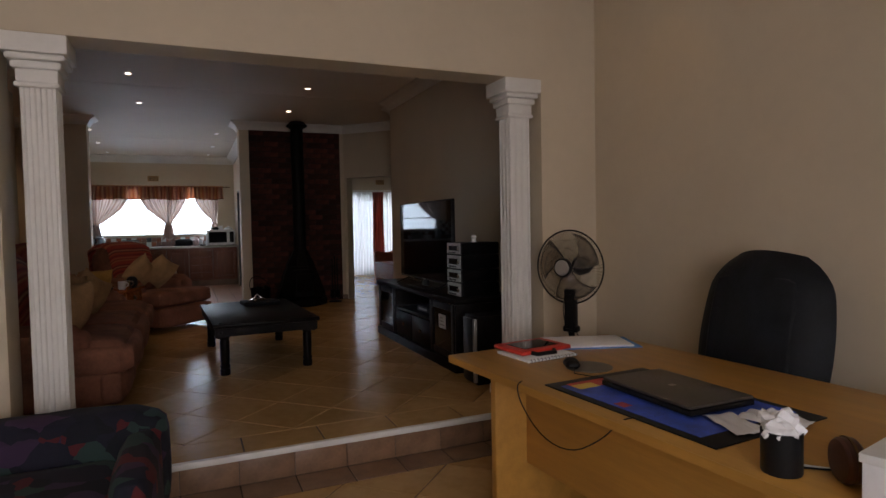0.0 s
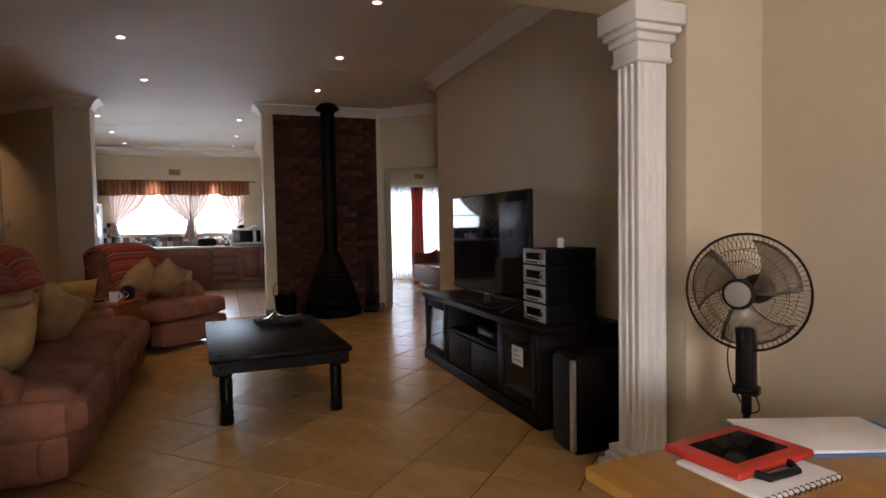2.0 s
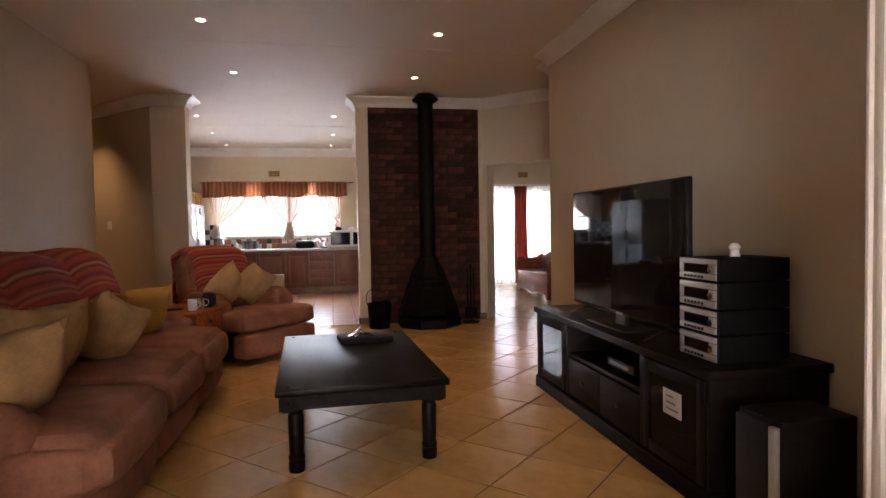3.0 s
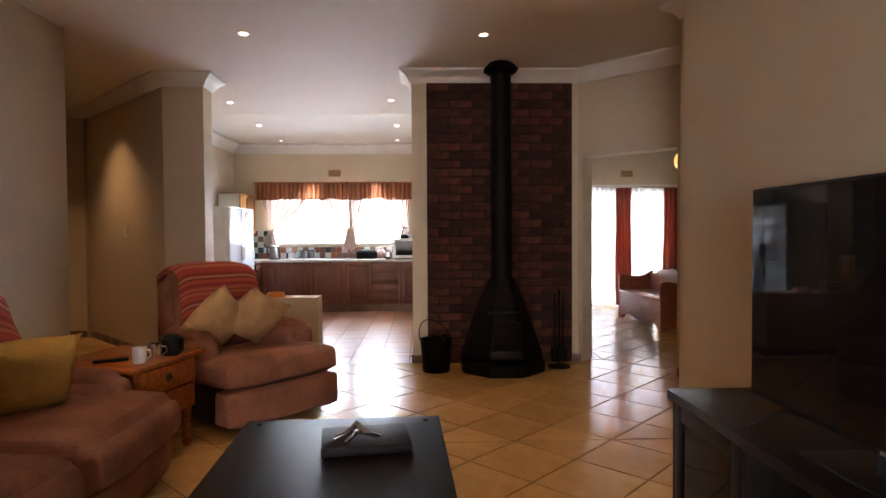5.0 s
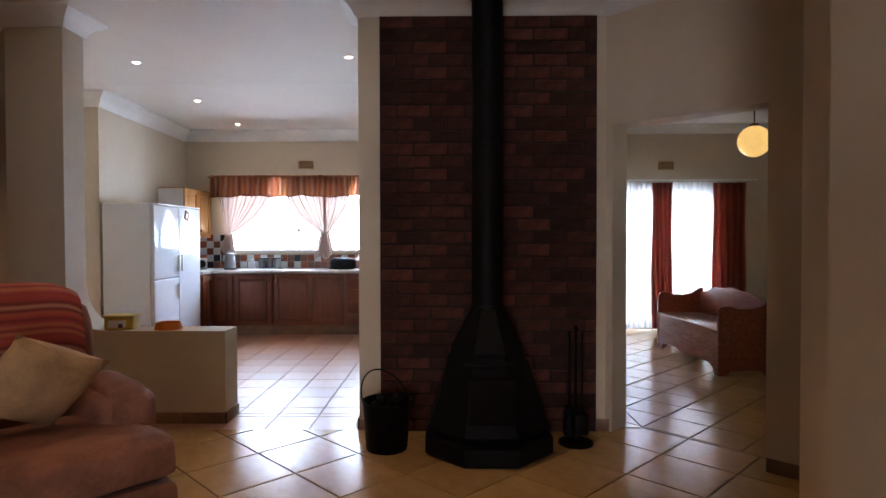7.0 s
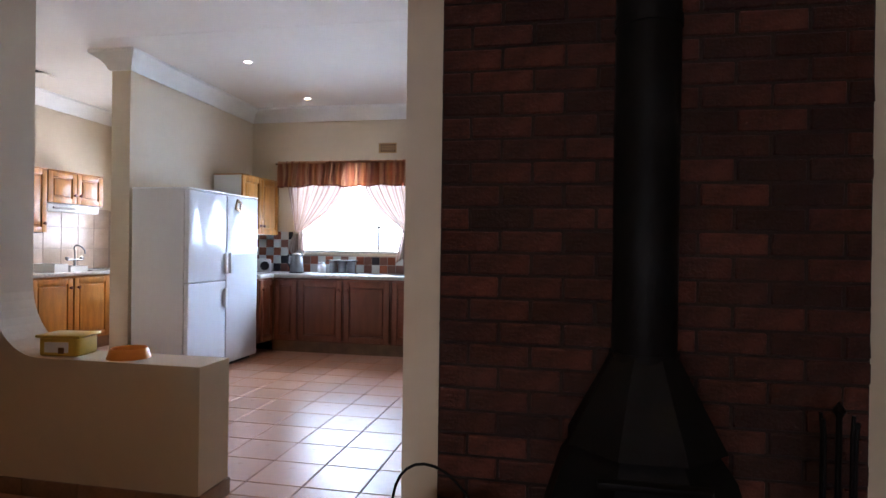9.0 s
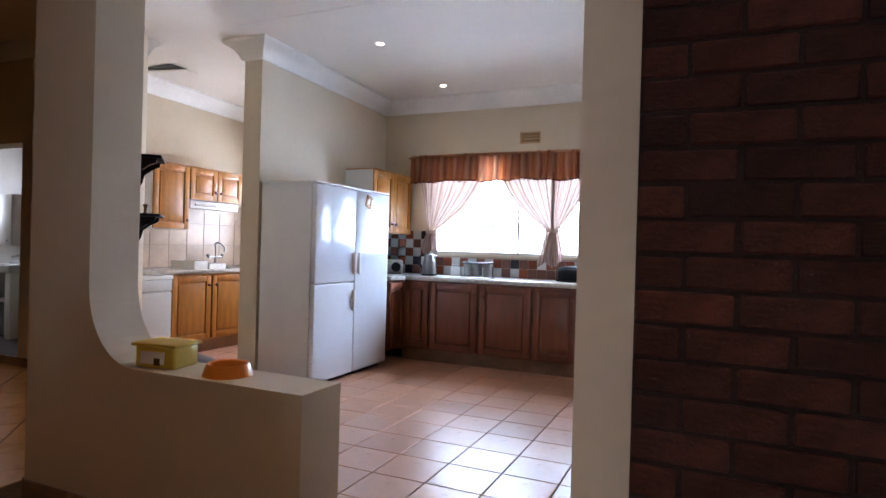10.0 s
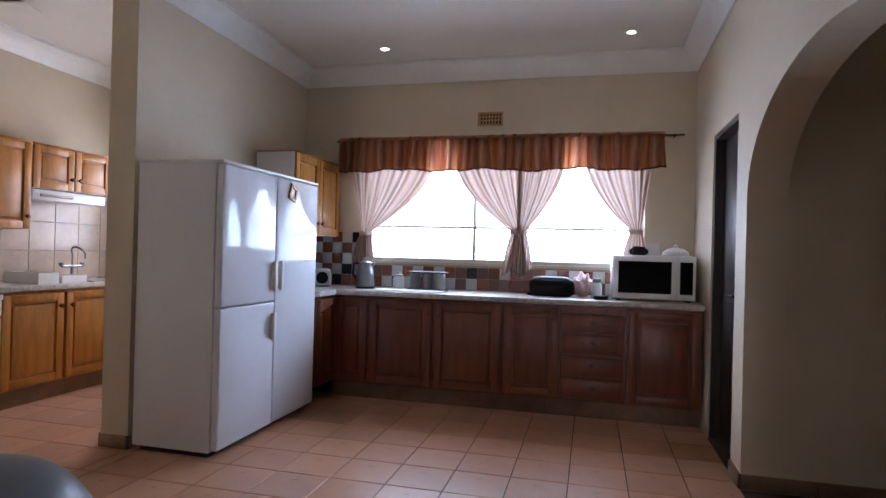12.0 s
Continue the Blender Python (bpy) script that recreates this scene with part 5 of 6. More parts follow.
def tied(x_top0, x_top1, x_tie, z_tie, z_end, side):
    """A curtain gathered at a tie-back."""
    def fn(u, v):
        zt = 2.20
        far = abs(u - side)
        if v < 0.7:
            k = v / 0.7
            z = zt + (z_tie - zt) * k
            top = x_top0 + (x_top1 - x_top0) * u
            sw = k ** (0.7 + 1.25 * far)
            x = top + (x_tie - 0.035 + 0.07 * u - top) * sw
            z -= 0.02 * far * math.sin(math.pi * k) ** 2
        else:
            k = (v - 0.7) / 0.3
            z = z_tie + (z_end + 0.03 * math.sin(9 * u + x_tie * 7) - z_tie) * k
            x = x_tie + (u - 0.5) * (0.07 + 0.16 * k ** 0.6) + 0.02 * k * math.sin(5 * x_tie)
        pinch = 0.3 + 0.7 * min(1, abs(v - 0.7) / 0.3)
        y = 13.785 + (0.03 * noise.noise(Vector((u * 11, v * 1.2, x_tie * 9))) + 0.014 * noise.noise(Vector((u * 27, v * 2, x_tie * 5)))) * pinch
        x += 0.012 * noise.noise(Vector((u * 8, v * 3, 3 + x_tie))) * pinch
        return Vector((x, y, z))
    return fn


for a, b, xt, zt, ze, sd in ((-1.80, -0.90, -1.57, 1.37, 1.13, 0), (-0.80, -0.16, -0.20, 1.40, 1.04, 1), (-0.22, 0.22, -0.16, 1.40, 1.06, 0), (0.32, 0.96, 0.77, 1.42, 1.12, 1)):
    c = cloth_thing("tied_curtain", sheet(tied(a, b, xt, zt, ze, sd), 90, 44), M["tieback"], "thin pink striped curtain with fold shade in its colour, gathered in a tie-back", "curtain", "kitchen curtains", 0.002)
    tb = obj("tie_band", lathe([(0.052, -0.018), (0.058, 0), (0.052, 0.018), (0.046, 0.018), (0.046, -0.018)], 20, m=Matrix.Translation((xt, 13.775, zt - 0.005)) @ Matrix.Diagonal((1, 0.7, 1, 1))), M["tieback"], c)

# things on the worktop
CT = 0.885
t = root("kettle", pose(-1.47, 13.55, CT), "brushed steel electric kettle with black handle", "kettle")
part("base_plate", lathe([(0, 0), (0.085, 0), (0.085, 0.015), (0, 0.018)], 24), M["plastic"], t)
part("jug", lathe([(0.075, 0.018), (0.08, 0.03), (0.07, 0.15), (0.055, 0.22), (0.03, 0.235), (0, 0.24)], 28), M["steel"], t)
part("handle", tube([(-0.055, 0, 0.215), (-0.11, 0, 0.21), (-0.115, 0, 0.12), (-0.075, 0, 0.06)], 0.012, 8), M["plastic"], t)
part("spout", tube([(0.05, 0, 0.19), (0.08, 0, 0.22)], [0.02, 0.012], 8), M["steel"], t)
t = root("radio", pose(-1.92, 13.50, CT, 0, 0, 35), "small grey portable radio with round speaker", "radio")
part("case", bx(-0.13, 0.13, -0.07, 0.07, 0, 0.16, 0.025, 3), M["silver"], t)
part("speaker_cone", lathe([(0.05, 0), (0.052, 0.008), (0.03, 0.004), (0, 0.002)], 24, m=pose(0.05, -0.07, 0.08, 90, 0, 0)), M["plastic"], t)
t = root("canister_rack", pose(-0.93, 13.62, CT), "black rack holding three steel canisters", "canisters")
part("rack", box(bx(-0.17, 0.17, -0.06, 0.06, 0, 0.012, 0.003), -0.17, 0.17, -0.06, 0.06, 0.145, 0.16, 0.004), M["plastic"], t)
for x in (-0.11, 0, 0.11):
    part("canister", lathe([(0, 0.012), (0.045, 0.012), (0.047, 0.02), (0.047, 0.135), (0.042, 0.143), (0, 0.143)], 24, m=pose(x, 0, 0)), M["steel"], t)
t = root("glass_jar", pose(-1.19, 13.62, CT), "white lidded jar on the worktop", "jar")
part("jar", lathe([(0, 0), (0.045, 0), (0.05, 0.02), (0.05, 0.09), (0.04, 0.11), (0, 0.11)], 20), M["white_plastic"], t)
part("lid", lathe([(0.042, 0.11), (0.042, 0.125), (0.015, 0.13), (0.015, 0.145), (0, 0.147)], 20), M["silver"], t)
tagged(obj("chopping_board", bx(-1.3, -0.72, 13.30, 13.48, CT, CT + 0.012, 0.004), M["white_plastic"]), "white plastic chopping board on the worktop", "board")
t = root("toaster_cover", pose(0.12, 13.58, CT), "black covered toaster on the worktop", "toaster")
part("cover", puff(-0.17, 0.17, -0.09, 0.09, 0, 0.15, 0.05, 0.01, 6), M["leather"], t)
part("flap", puff(-0.20, -0.1, -0.05, 0.05, 0.0, 0.03, 0.012, 0.0, 4), M["leather"], t)
bm = bmesh.new()
bmesh.ops.create_icosphere(bm, subdivisions=4, radius=0.075)
for v in bm.verts:
    v.co = Vector((v.co.x, v.co.y, v.co.z * 1.25 + 0.09)) * (1 + 0.25 * noise.noise(v.co * 30))
    v.co.z = max(v.co.z, 0)
tagged(obj("plastic_bag", bm, material("pinkish_plastic_bag", (0.75, 0.52, 0.5), 0.3, vary=0.3, scale=20)), "crumpled pink and clear plastic bag", "bag").matrix_basis = pose(0.36, 13.62, CT)
t = root("cream_jar", pose(0.47, 13.60, CT), "white plastic jar with a dark lid", "jar")
part("jar", lathe([(0, 0), (0.04, 0), (0.042, 0.01), (0.042, 0.1), (0.03, 0.12), (0, 0.12)], 20), M["white_plastic"], t)
part("lid", lathe([(0.034, 0.12), (0.034, 0.15), (0, 0.152)], 20), M["grey"], t)
tagged(obj("dark_dish", lathe([(0, 0), (0.05, 0), (0.06, 0.02), (0.055, 0.03), (0, 0.028)], 24), M["plastic"]), "small dark oval dish on the worktop", "dish").matrix_basis = pose(0.5, 13.42, CT)
t = root("microwave_oven", pose(0.58, 13.42, CT), "white microwave oven with a dark door window", "microwave")
part("case", bx(0, 0.60, 0.02, 0.40, 0.012, 0.345, 0.008), M["white_plastic"], t)
dr = part("door", bx(0.01, 0.46, 0.0, 0.022, 0.018, 0.335, 0.006), M["white_plastic"], t)
part("door_window", bx(0.045, 0.425, -0.004, 0.001, 0.06, 0.30), M["screen"], dr, "dark glass window")
part("control_panel", bx(0.47, 0.59, 0.004, 0.022, 0.018, 0.335, 0.004), M["white_plastic"], t)
part("keypad", bx(0.485, 0.575, 0.0, 0.005, 0.06, 0.30), M["screen"], t)
for x in (0.05, 0.55):
    part("foot", bx(x - 0.02, x + 0.02, 0.05, 0.35, 0, 0.013), M["plastic"], t)
bm = puff(-0.06, 0.06, -0.05, 0.05, 0, 0.06, 0.03, 0.01, 6, seed=3)
tagged(obj("oven_glove", bm, M["leather"]), "black oven glove on top of the microwave", "glove").matrix_basis = pose(0.78, 13.56, CT + 0.344)
tagged(obj("note_card", prism([(-0.06, 0), (0.06, 0), (0.05, 0.10), (-0.04, 0.09)], 0.003), M["paper"]), "white folded card on the microwave", "card").matrix_basis = pose(0.88, 13.60, CT + 0.344, 8, 0, -10)
t = root("butter_dish", pose(1.05, 13.58, CT + 0.345), "white china dish with a knobbed lid", "dish")
part("lid", lathe([(0.10, 0), (0.095, 0.03), (0.06, 0.055), (0.015, 0.065), (0.018, 0.08), (0, 0.09)], 24), M["white_plastic"], t)
part("plate", lathe([(0, 0), (0.115, 0), (0.118, 0.006), (0, 0.006)], 24), M["white_plastic"], t)

# kitchen side door
dd = root("door_1", pose(1.27, 12.42, 0), "dark brown stained wooden door, shut", "door")
part("leaf", bx(0.02, 0.06, 0.03, 0.67, 0.01, 2.02, 0.003), M["dark_door"], dd)
for z0, z1 in ((0.15, 0.95), (1.1, 1.9)):
    part("panel", bx(0.012, 0.02, 0.12, 0.58, z0, z1, 0.006), M["dark_door"], dd)
part("door_frame", box(box(bx(-0.04, 0.06, 0.0, 0.03, 0, 2.06), -0.04, 0.06, 0.67, 0.70, 0, 2.06), -0.04, 0.06, 0.03, 0.67, 2.03, 2.06), M["dark_door"], dd)
part("door_handle", tube([(0.012, 0.1, 1.0), (-0.04, 0.1, 1.0), (-0.045, 0.2, 1.0)], 0.008, 8), M["brass"], dd)
dd["kind"] = "structure"

# things on the half wall and behind it
t = root("plastic_tub", pose(-0.79, 9.55, 0.66, 0, 0, 8), "yellow lidded plastic tub with a torn label", "tub")
part("tub", bx(-0.10, 0.10, -0.075, 0.075, 0, 0.095, 0.014, 3), M["yellow"], t)
part("lid", bx(-0.112, 0.112, -0.086, 0.086, 0.09, 0.105, 0.006, 2), M["yellow"], t)
part("sticker", bx(-0.07, 0.05, -0.077, -0.0745, 0.02, 0.07), M["paper"], t, "faded printed sticker")
part("stain", bx(0.0, 0.03, -0.0785, -0.0765, 0.015, 0.045), M["brass"], t)
tagged(obj("pet_bowl", lathe([(0, 0.004), (0.075, 0.004), (0.082, 0.05), (0.09, 0.055), (0.098, 0.045), (0.112, 0.0), (0.0, 0.0)], 36), M["orange"]), "orange plastic pet food bowl on the half wall", "bowl").matrix_basis = pose(-0.45, 9.55, 0.66) @ Matrix.Scale(0.88, 4)
bm = bmesh.new()
bmesh.ops.create_uvsphere(bm, u_segments=40, v_segments=24, radius=0.31)
for v in bm.verts:
    v.co.z *= 0.95
    r = Vector((v.co.x, v.co.y)).length
    v.co *= 1 + 0.004 * math.sin(r * 90)
tagged(obj("exercise_ball", bm, M["ball"]), "grey rubber exercise ball on the floor", "ball").matrix_basis = pose(-1.27, 10.07, 0.294)

# ---- scullery ----
for i, y in enumerate((12.03, 12.56, 13.09)):
    base_unit(pose(-3.62, y, 0), 0.526, M["oak"], knob_side=(1 if i % 2 == 0 else -1), label="honey oak scullery base cabinet with raised panel")
bm = bx(-4.195, -3.59, 11.42, 13.83, 0.845, 0.885, 0.006)
tagged(obj("worktop", bm, M["counter"]), "grey speckled scullery worktop with a sink", "worktop")
tagged(obj("plinth", bx(-3.68, -3.65, 12.03, 13.62, 0, 0.13), M["brown_tile"], smooth=False), "brown tiled plinth under the scullery cabinets", "plinth", kind="structure")
t = root("dishwasher", pose(-3.58, 11.40, 0), "white freestanding dishwasher under the worktop", "dishwasher")
part("body", bx(-0.56, 0, 0.01, 0.60, 0.03, 0.80, 0.006), M["fridge"], t)
part("door", bx(0.0, 0.03, 0.015, 0.595, 0.14, 0.68, 0.006), M["fridge"], t)
part("control_panel", bx(0.0, 0.035, 0.015, 0.595, 0.69, 0.80, 0.006), M["fridge"], t)
part("kick_plate", bx(-0.02, 0.01, 0.02, 0.59, 0.0, 0.13), M["fridge"], t)
part("top", bx(-0.57, 0.03, 0.0, 0.61, 0.80, 0.84, 0.008), M["white_plastic"], t)
wall_cabinet(pose(-3.87, 12.0, 0), 0.46, 1.31, 1.99, 1, M["oak"], "honey oak scullery wall cabinet")
wall_cabinet(pose(-3.87, 12.47, 0), 0.78, 1.64, 1.99, 2, M["oak"], "short honey oak scullery wall cabinet")
t = root("strip_light", pose(-3.95, 12.87, 1.60), "white under-cabinet strip light, switched off", "light")
part("batten", bx(-0.06, 0.06, -0.36, 0.36, -0.05, 0.035, 0.006), M["white_plastic"], t)
part("tube", tube([(0.068, -0.3, -0.01), (0.068, 0.0, -0.01)], 0.012, 10), M["silver"], t)
t = root("sink_tap", pose(-4.05, 13.05, CT), "chrome swan-neck sink mixer tap", "tap")
part("bar", tube([(0, -0.11, 0.12), (0, 0.11, 0.12)], 0.012, 8), M["steel"], t)
part("stem", tube([(0.0, 0, 0), (0.0, 0, 0.13)], 0.014, 8), M["steel"], t)
part("spout", tube([(0, 0, 0.12)] + [(0.07 - 0.07 * math.cos(a), -0.04 * math.sin(a), 0.23 + 0.06 * math.sin(a)) for a in [math.pi * k / 8 for k in range(9)]] + [(0.14, 0, 0.19)], 0.008, 8), M["steel"], t)
for y in (-0.11, 0.11):
    part("tap_head", lathe([(0, 0), (0.02, 0.0), (0.022, 0.03), (0, 0.035)], 12, m=pose(0, y, 0.12)), M["steel"], t)
tagged(obj("sink_basin", box(box(bx(-4.1, -3.68, 12.9, 12.92, CT, CT + 0.008), -4.1, -3.68, 13.38, 13.40, CT, CT + 0.008), -4.09, -3.69, 12.93, 13.37, CT - 0.0005, CT + 0.003), M["steel"]), "stainless steel inset kitchen sink", "sink")
for y, w in ((12.48, 0.18), (12.72, 0.24)):
    t = root("dish_tray", pose(-3.85, y, CT), "white plastic dish drainer tray", "tray")
    bm = bmesh.new()
    h = 0.09 if w < 0.2 else 0.06
    box(bm, -0.17, 0.17, -w / 2, w / 2, 0, 0.01), box(bm, -0.17, -0.16, -w / 2, w / 2, 0.01, h), box(bm, 0.16, 0.17, -w / 2, w / 2, 0.01, h), box(bm, -0.16, 0.16, -w / 2, -w / 2 + 0.01, 0.01, h), box(bm, -0.16, 0.16, w / 2 - 0.01, w / 2, 0.01, h)
    part("tray", bm, M["white_plastic"], t)


def bracket_shelf(m, label):
    s = root("bracket_shelf", m, label, "shelf", "small dark shelves")
    part("board", bx(-0.2, 0.2, -0.20, 0, 0, 0.02, 0.004), M["black_wood"], s)
    for x in (-0.14, 0.14):
        out = [(0, 0), (-0.17, 0), (-0.165, -0.03), (-0.11, -0.06), (-0.06, -0.10), (-0.045, -0.16), (-0.02, -0.20), (0, -0.21)]
        part("bracket", prism(out, 0.02, Matrix(((0, 1, 0, x - 0.01), (1, 0, 0, 0), (0, 0, 1, 0), (0, 0, 0, 1)))), M["black_wood"], s)
    return s


SHELF = pose(-2.57, 10.76, 0, 0, 0, 135)
bracket_shelf(SHELF @ pose(0, 0, 1.78), "dark wooden wall shelf on curved brackets")
bracket_shelf(SHELF @ pose(0, 0, 1.36), "dark wooden wall shelf holding small ornaments")
t = root("shelf_ornament", SHELF @ pose(0.05, -0.08, 1.38), "tiny brass ornament on the shelf", "ornament")
part("figure", lathe([(0, 0), (0.025, 0), (0.01, 0.02), (0.012, 0.06), (0.022, 0.07), (0, 0.085)], 14), M["brass"], t)
t = root("ceiling_hatch", pose(-3.75, 12.0, TOP - sag(12.0) - 0.006), "square ceiling hatch standing slightly open", "hatch")
# black sheet under the closed ceiling stands in for shade in the opening
part("gap_shade_sheet", bx(-0.24, 0.24, -0.12, 0.10, -0.004, -0.001), M["plastic"], t)
part("hatch_panel", bx(-0.25, 0.25, -0.02, 0.16, -0.012, 0.0, m=pose(0.02, 0.0, -0.006, 1, 0, 14)), M["ceiling"], t)

# ---- lounge beyond ----
def bench_seat(m):
    b = root("wooden_bench", m, "polished red pine box settle with curved back", "bench")
    L = 1.5
    part("seat", bx(0.0, 0.52, 0.03, L - 0.03, 0.40, 0.43, 0.006), M["bench"], b)
    fr = [(0.03, 0.0), (0.10, 0.0), (0.13, 0.06), (0.22, 0.09), (0.5, 0.09), (0.75, 0.05), (1.0, 0.09), (1.28, 0.09), (1.37, 0.06), (1.40, 0.0), (1.47, 0.0), (1.47, 0.40), (0.03, 0.40)]
    part("front_panel", prism(fr, 0.025, Matrix(((0, 1, 0, 0.01), (1, 0, 0, 0), (0, 0, 1, 0), (0, 0, 0, 1)))), M["bench"], b)
    bk = [(0.03, 0.30), (1.47, 0.30), (1.47, 0.66)] + [(1.47 - 1.44 * k / 16, 0.66 + 0.13 * math.sin(math.pi * k / 16) ** 0.8 - 0.025 * math.sin(2 * math.pi * k / 8) ** 2) for k in range(1, 16)] + [(0.03, 0.66)]
    part("backrest", prism(bk, 0.03, Matrix(((0, 1, 0, 0.50), (1, 0, 0, 0), (0, 0, 1, 0), (0, 0, 0, 1)))), M["bench"], b)
    for y in (0.0, L - 0.03):
        arm = [(0.0, 0.0), (0.08, 0.0), (0.12, 0.05), (0.42, 0.05), (0.46, 0.0), (0.54, 0.0), (0.54, 0.72), (0.50, 0.715), (0.46, 0.69), (0.40, 0.655), (0.30, 0.64), (0.18, 0.645), (0.10, 0.67), (0.03, 0.665), (0.0, 0.63)]
        part("armrest", prism(arm, 0.03, pose(0, y, 0)), M["bench"], b)
    return b


bench_seat(pose(4.17, 10.87, 0, 0, 0, 2))

def hanging(x0, x1, y, z0, z1, n, amp):
    def fn(u, v):
        return Vector((x0 + (x1 - x0) * u + 0.01 * math.sin(7 * v + 9 * u), y + folds(u, n, amp) * (0.7 + 0.4 * v), z1 + (z0 - z1) * v))
    return fn


cloth_thing("sheer_curtain", sheet(hanging(3.1, 5.7, 13.76, 0.02, 2.12, 34, 0.012), 260, 6), M["sheer"], "white sheer curtain across the sliding doors", "curtain", thick=0.001)
for x0, x1 in ((4.50, 4.78), (5.36, 5.82), (2.9, 3.15)):
    cloth_thing("red_curtain", sheet(hanging(x0, x1, 13.68, 0.03, 2.10, 5, 0.022), 60, 6), M["red_curtain"], "dark red curtain hanging open beside the doors", "curtain", "lounge curtains", 0.003)
rail = root("curtain_rail", pose(0, 13.70, 2.14), "white curtain rail above the lounge doors", "curtain rail")
part("rod", tube([(2.9, 0, 0), (6.0, 0, 0)], 0.01, 8), M["white_plastic"], rail)
for x in (3.0, 4.4, 5.9):
    part("bracket", bx(x - 0.01, x + 0.01, 0, 0.14, -0.01, 0.01), M["white_plastic"], rail)
t = root("pendant_lamp", pose(4.56, 11.0, 2.25), "yellow glass globe pendant lamp, switched on", "lamp")
bm = bmesh.new()
bmesh.ops.create_uvsphere(bm, u_segments=28, v_segments=18, radius=0.15)
part("globe", bm, M["globe"], t, "glowing yellow glass globe")
part("cap", lathe([(0.05, 0.14), (0.045, 0.165), (0.012, 0.18), (0, 0.18)], 16), M["brass"], t)
part("stem", tube([(0, 0, 0.17), (0, 0, TOP - 2.25)], 0.006, 6), M["brass"], t)

# ---- bathroom glimpse ----
t = root("vanity_unit", pose(-6.5, 11.85, 0), "white bathroom vanity with a basin and open shelf", "vanity")
part("basin_top", box(bx(0, 0.55, 0, 0.34, 0.76, 0.85, 0.012, 3), 0.02, 0.53, 0.3, 0.34, 0.85, 0.90, 0.01), M["fridge"], t)
for x in (0.0, 0.45):
    part("side_panel", bx(x, x + 0.10, 0.02, 0.34, 0, 0.76, 0.006), M["white"], t)
part("shelf", bx(0.10, 0.45, 0.03, 0.34, 0.42, 0.445, 0.003), M["white"], t)
part("tap", tube([(0.36, 0.26, 0.85), (0.36, 0.26, 0.93), (0.36, 0.2, 0.96), (0.36, 0.14, 0.94)], 0.014, 10), M["chrome"], t, "chrome basin tap")
t = root("bathroom_cabinet", pose(-6.95, 12.08, 1.07), "white wall cabinet hung above the basin", "cabinet")
part("body", bx(0, 0.63, 0.015, 0.12, 0, 0.62, 0.004), M["white"], t)
for x in (0.0, 0.317):
    d = part("door", bx(x + 0.002, x + 0.313, -0.005, 0.013, 0.004, 0.616, 0.004), M["white_plastic"], t)
    part("knob", lathe([(0.008, 0), (0.012, 0.014), (0, 0.02)], 12, m=pose(x + (0.28 if x < 0.1 else 0.26), -0.005, 0.06, 90, 0, 0)), M["chrome"], d)
w = window("window_5", -0.25, 0.25, 1.25, 2.05, 0, "small white bathroom window")
w.matrix_basis = pose(-7.79, 11.75, 0, 0, 0, 90)

# ---- tiles, bricks and skirtings ----
def clip(poly, a, b, c):
    """Keeps the part of a plan outline where a x + b y <= c."""
    out = []
    for i, p in enumerate(poly):
        q = poly[(i + 1) % len(poly)]
        dp, dq = a * p[0] + b * p[1] - c, a * q[0] + b * q[1] - c
        if dp <= 0:
            out.append(p)
        if dp * dq < 0:
            t = dp / (dp - dq)
            out.append((p[0] + (q[0] - p[0]) * t, p[1] + (q[1] - p[1]) * t))
    return out


def area(p):
    return abs(sum(p[i][0] * p[(i + 1) % len(p)][1] - p[(i + 1) % len(p)][0] * p[i][1] for i in range(len(p)))) / 2


def inset(poly, d):
    """Moves each side of a convex outline inwards."""
    n = len(poly)
    s = sum(poly[i][0] * poly[(i + 1) % n][1] - poly[(i + 1) % n][0] * poly[i][1] for i in range(n))
    if s < 0:
        poly = poly[::-1]
    out = poly
    for i in range(n):
        p, q = poly[i], poly[(i + 1) % n]
        ex, ey = q[0] - p[0], q[1] - p[1]
        ln = math.hypot(ex, ey)
        if ln < 1e-6:
            continue
        nx, ny = ey / ln, -ex / ln
        out = clip(out, nx, ny, nx * p[0] + ny * p[1] - d)
        if len(out) < 3:
            return []
    return out


def tile_mesh(poly, z, thick=0.008):
    top = inset(poly, 0.003)
    if len(top) != len(poly):
        top = poly
        poly = poly
    s = sum(poly[i][0] * poly[(i + 1) % len(poly)][1] - poly[(i + 1) % len(poly)][0] * poly[i][1] for i in range(len(poly)))
    if s < 0:
        poly = poly[::-1]
    n = len(poly)
    vs = [(x, y, z - thick) for x, y in poly] + [(x, y, z - 0.0018) for x, y in poly] + [(x, y, z) for x, y in top]
    fs = [tuple(range(2 * n, 3 * n))]
    for r in (0, n):
        fs += [(r + i, r + (i + 1) % n, r + n + (i + 1) % n, r + n + i) for i in range(n)]
    me = bpy.data.meshes.new("tile")
    me.from_pydata(vs, [], fs)
    return me


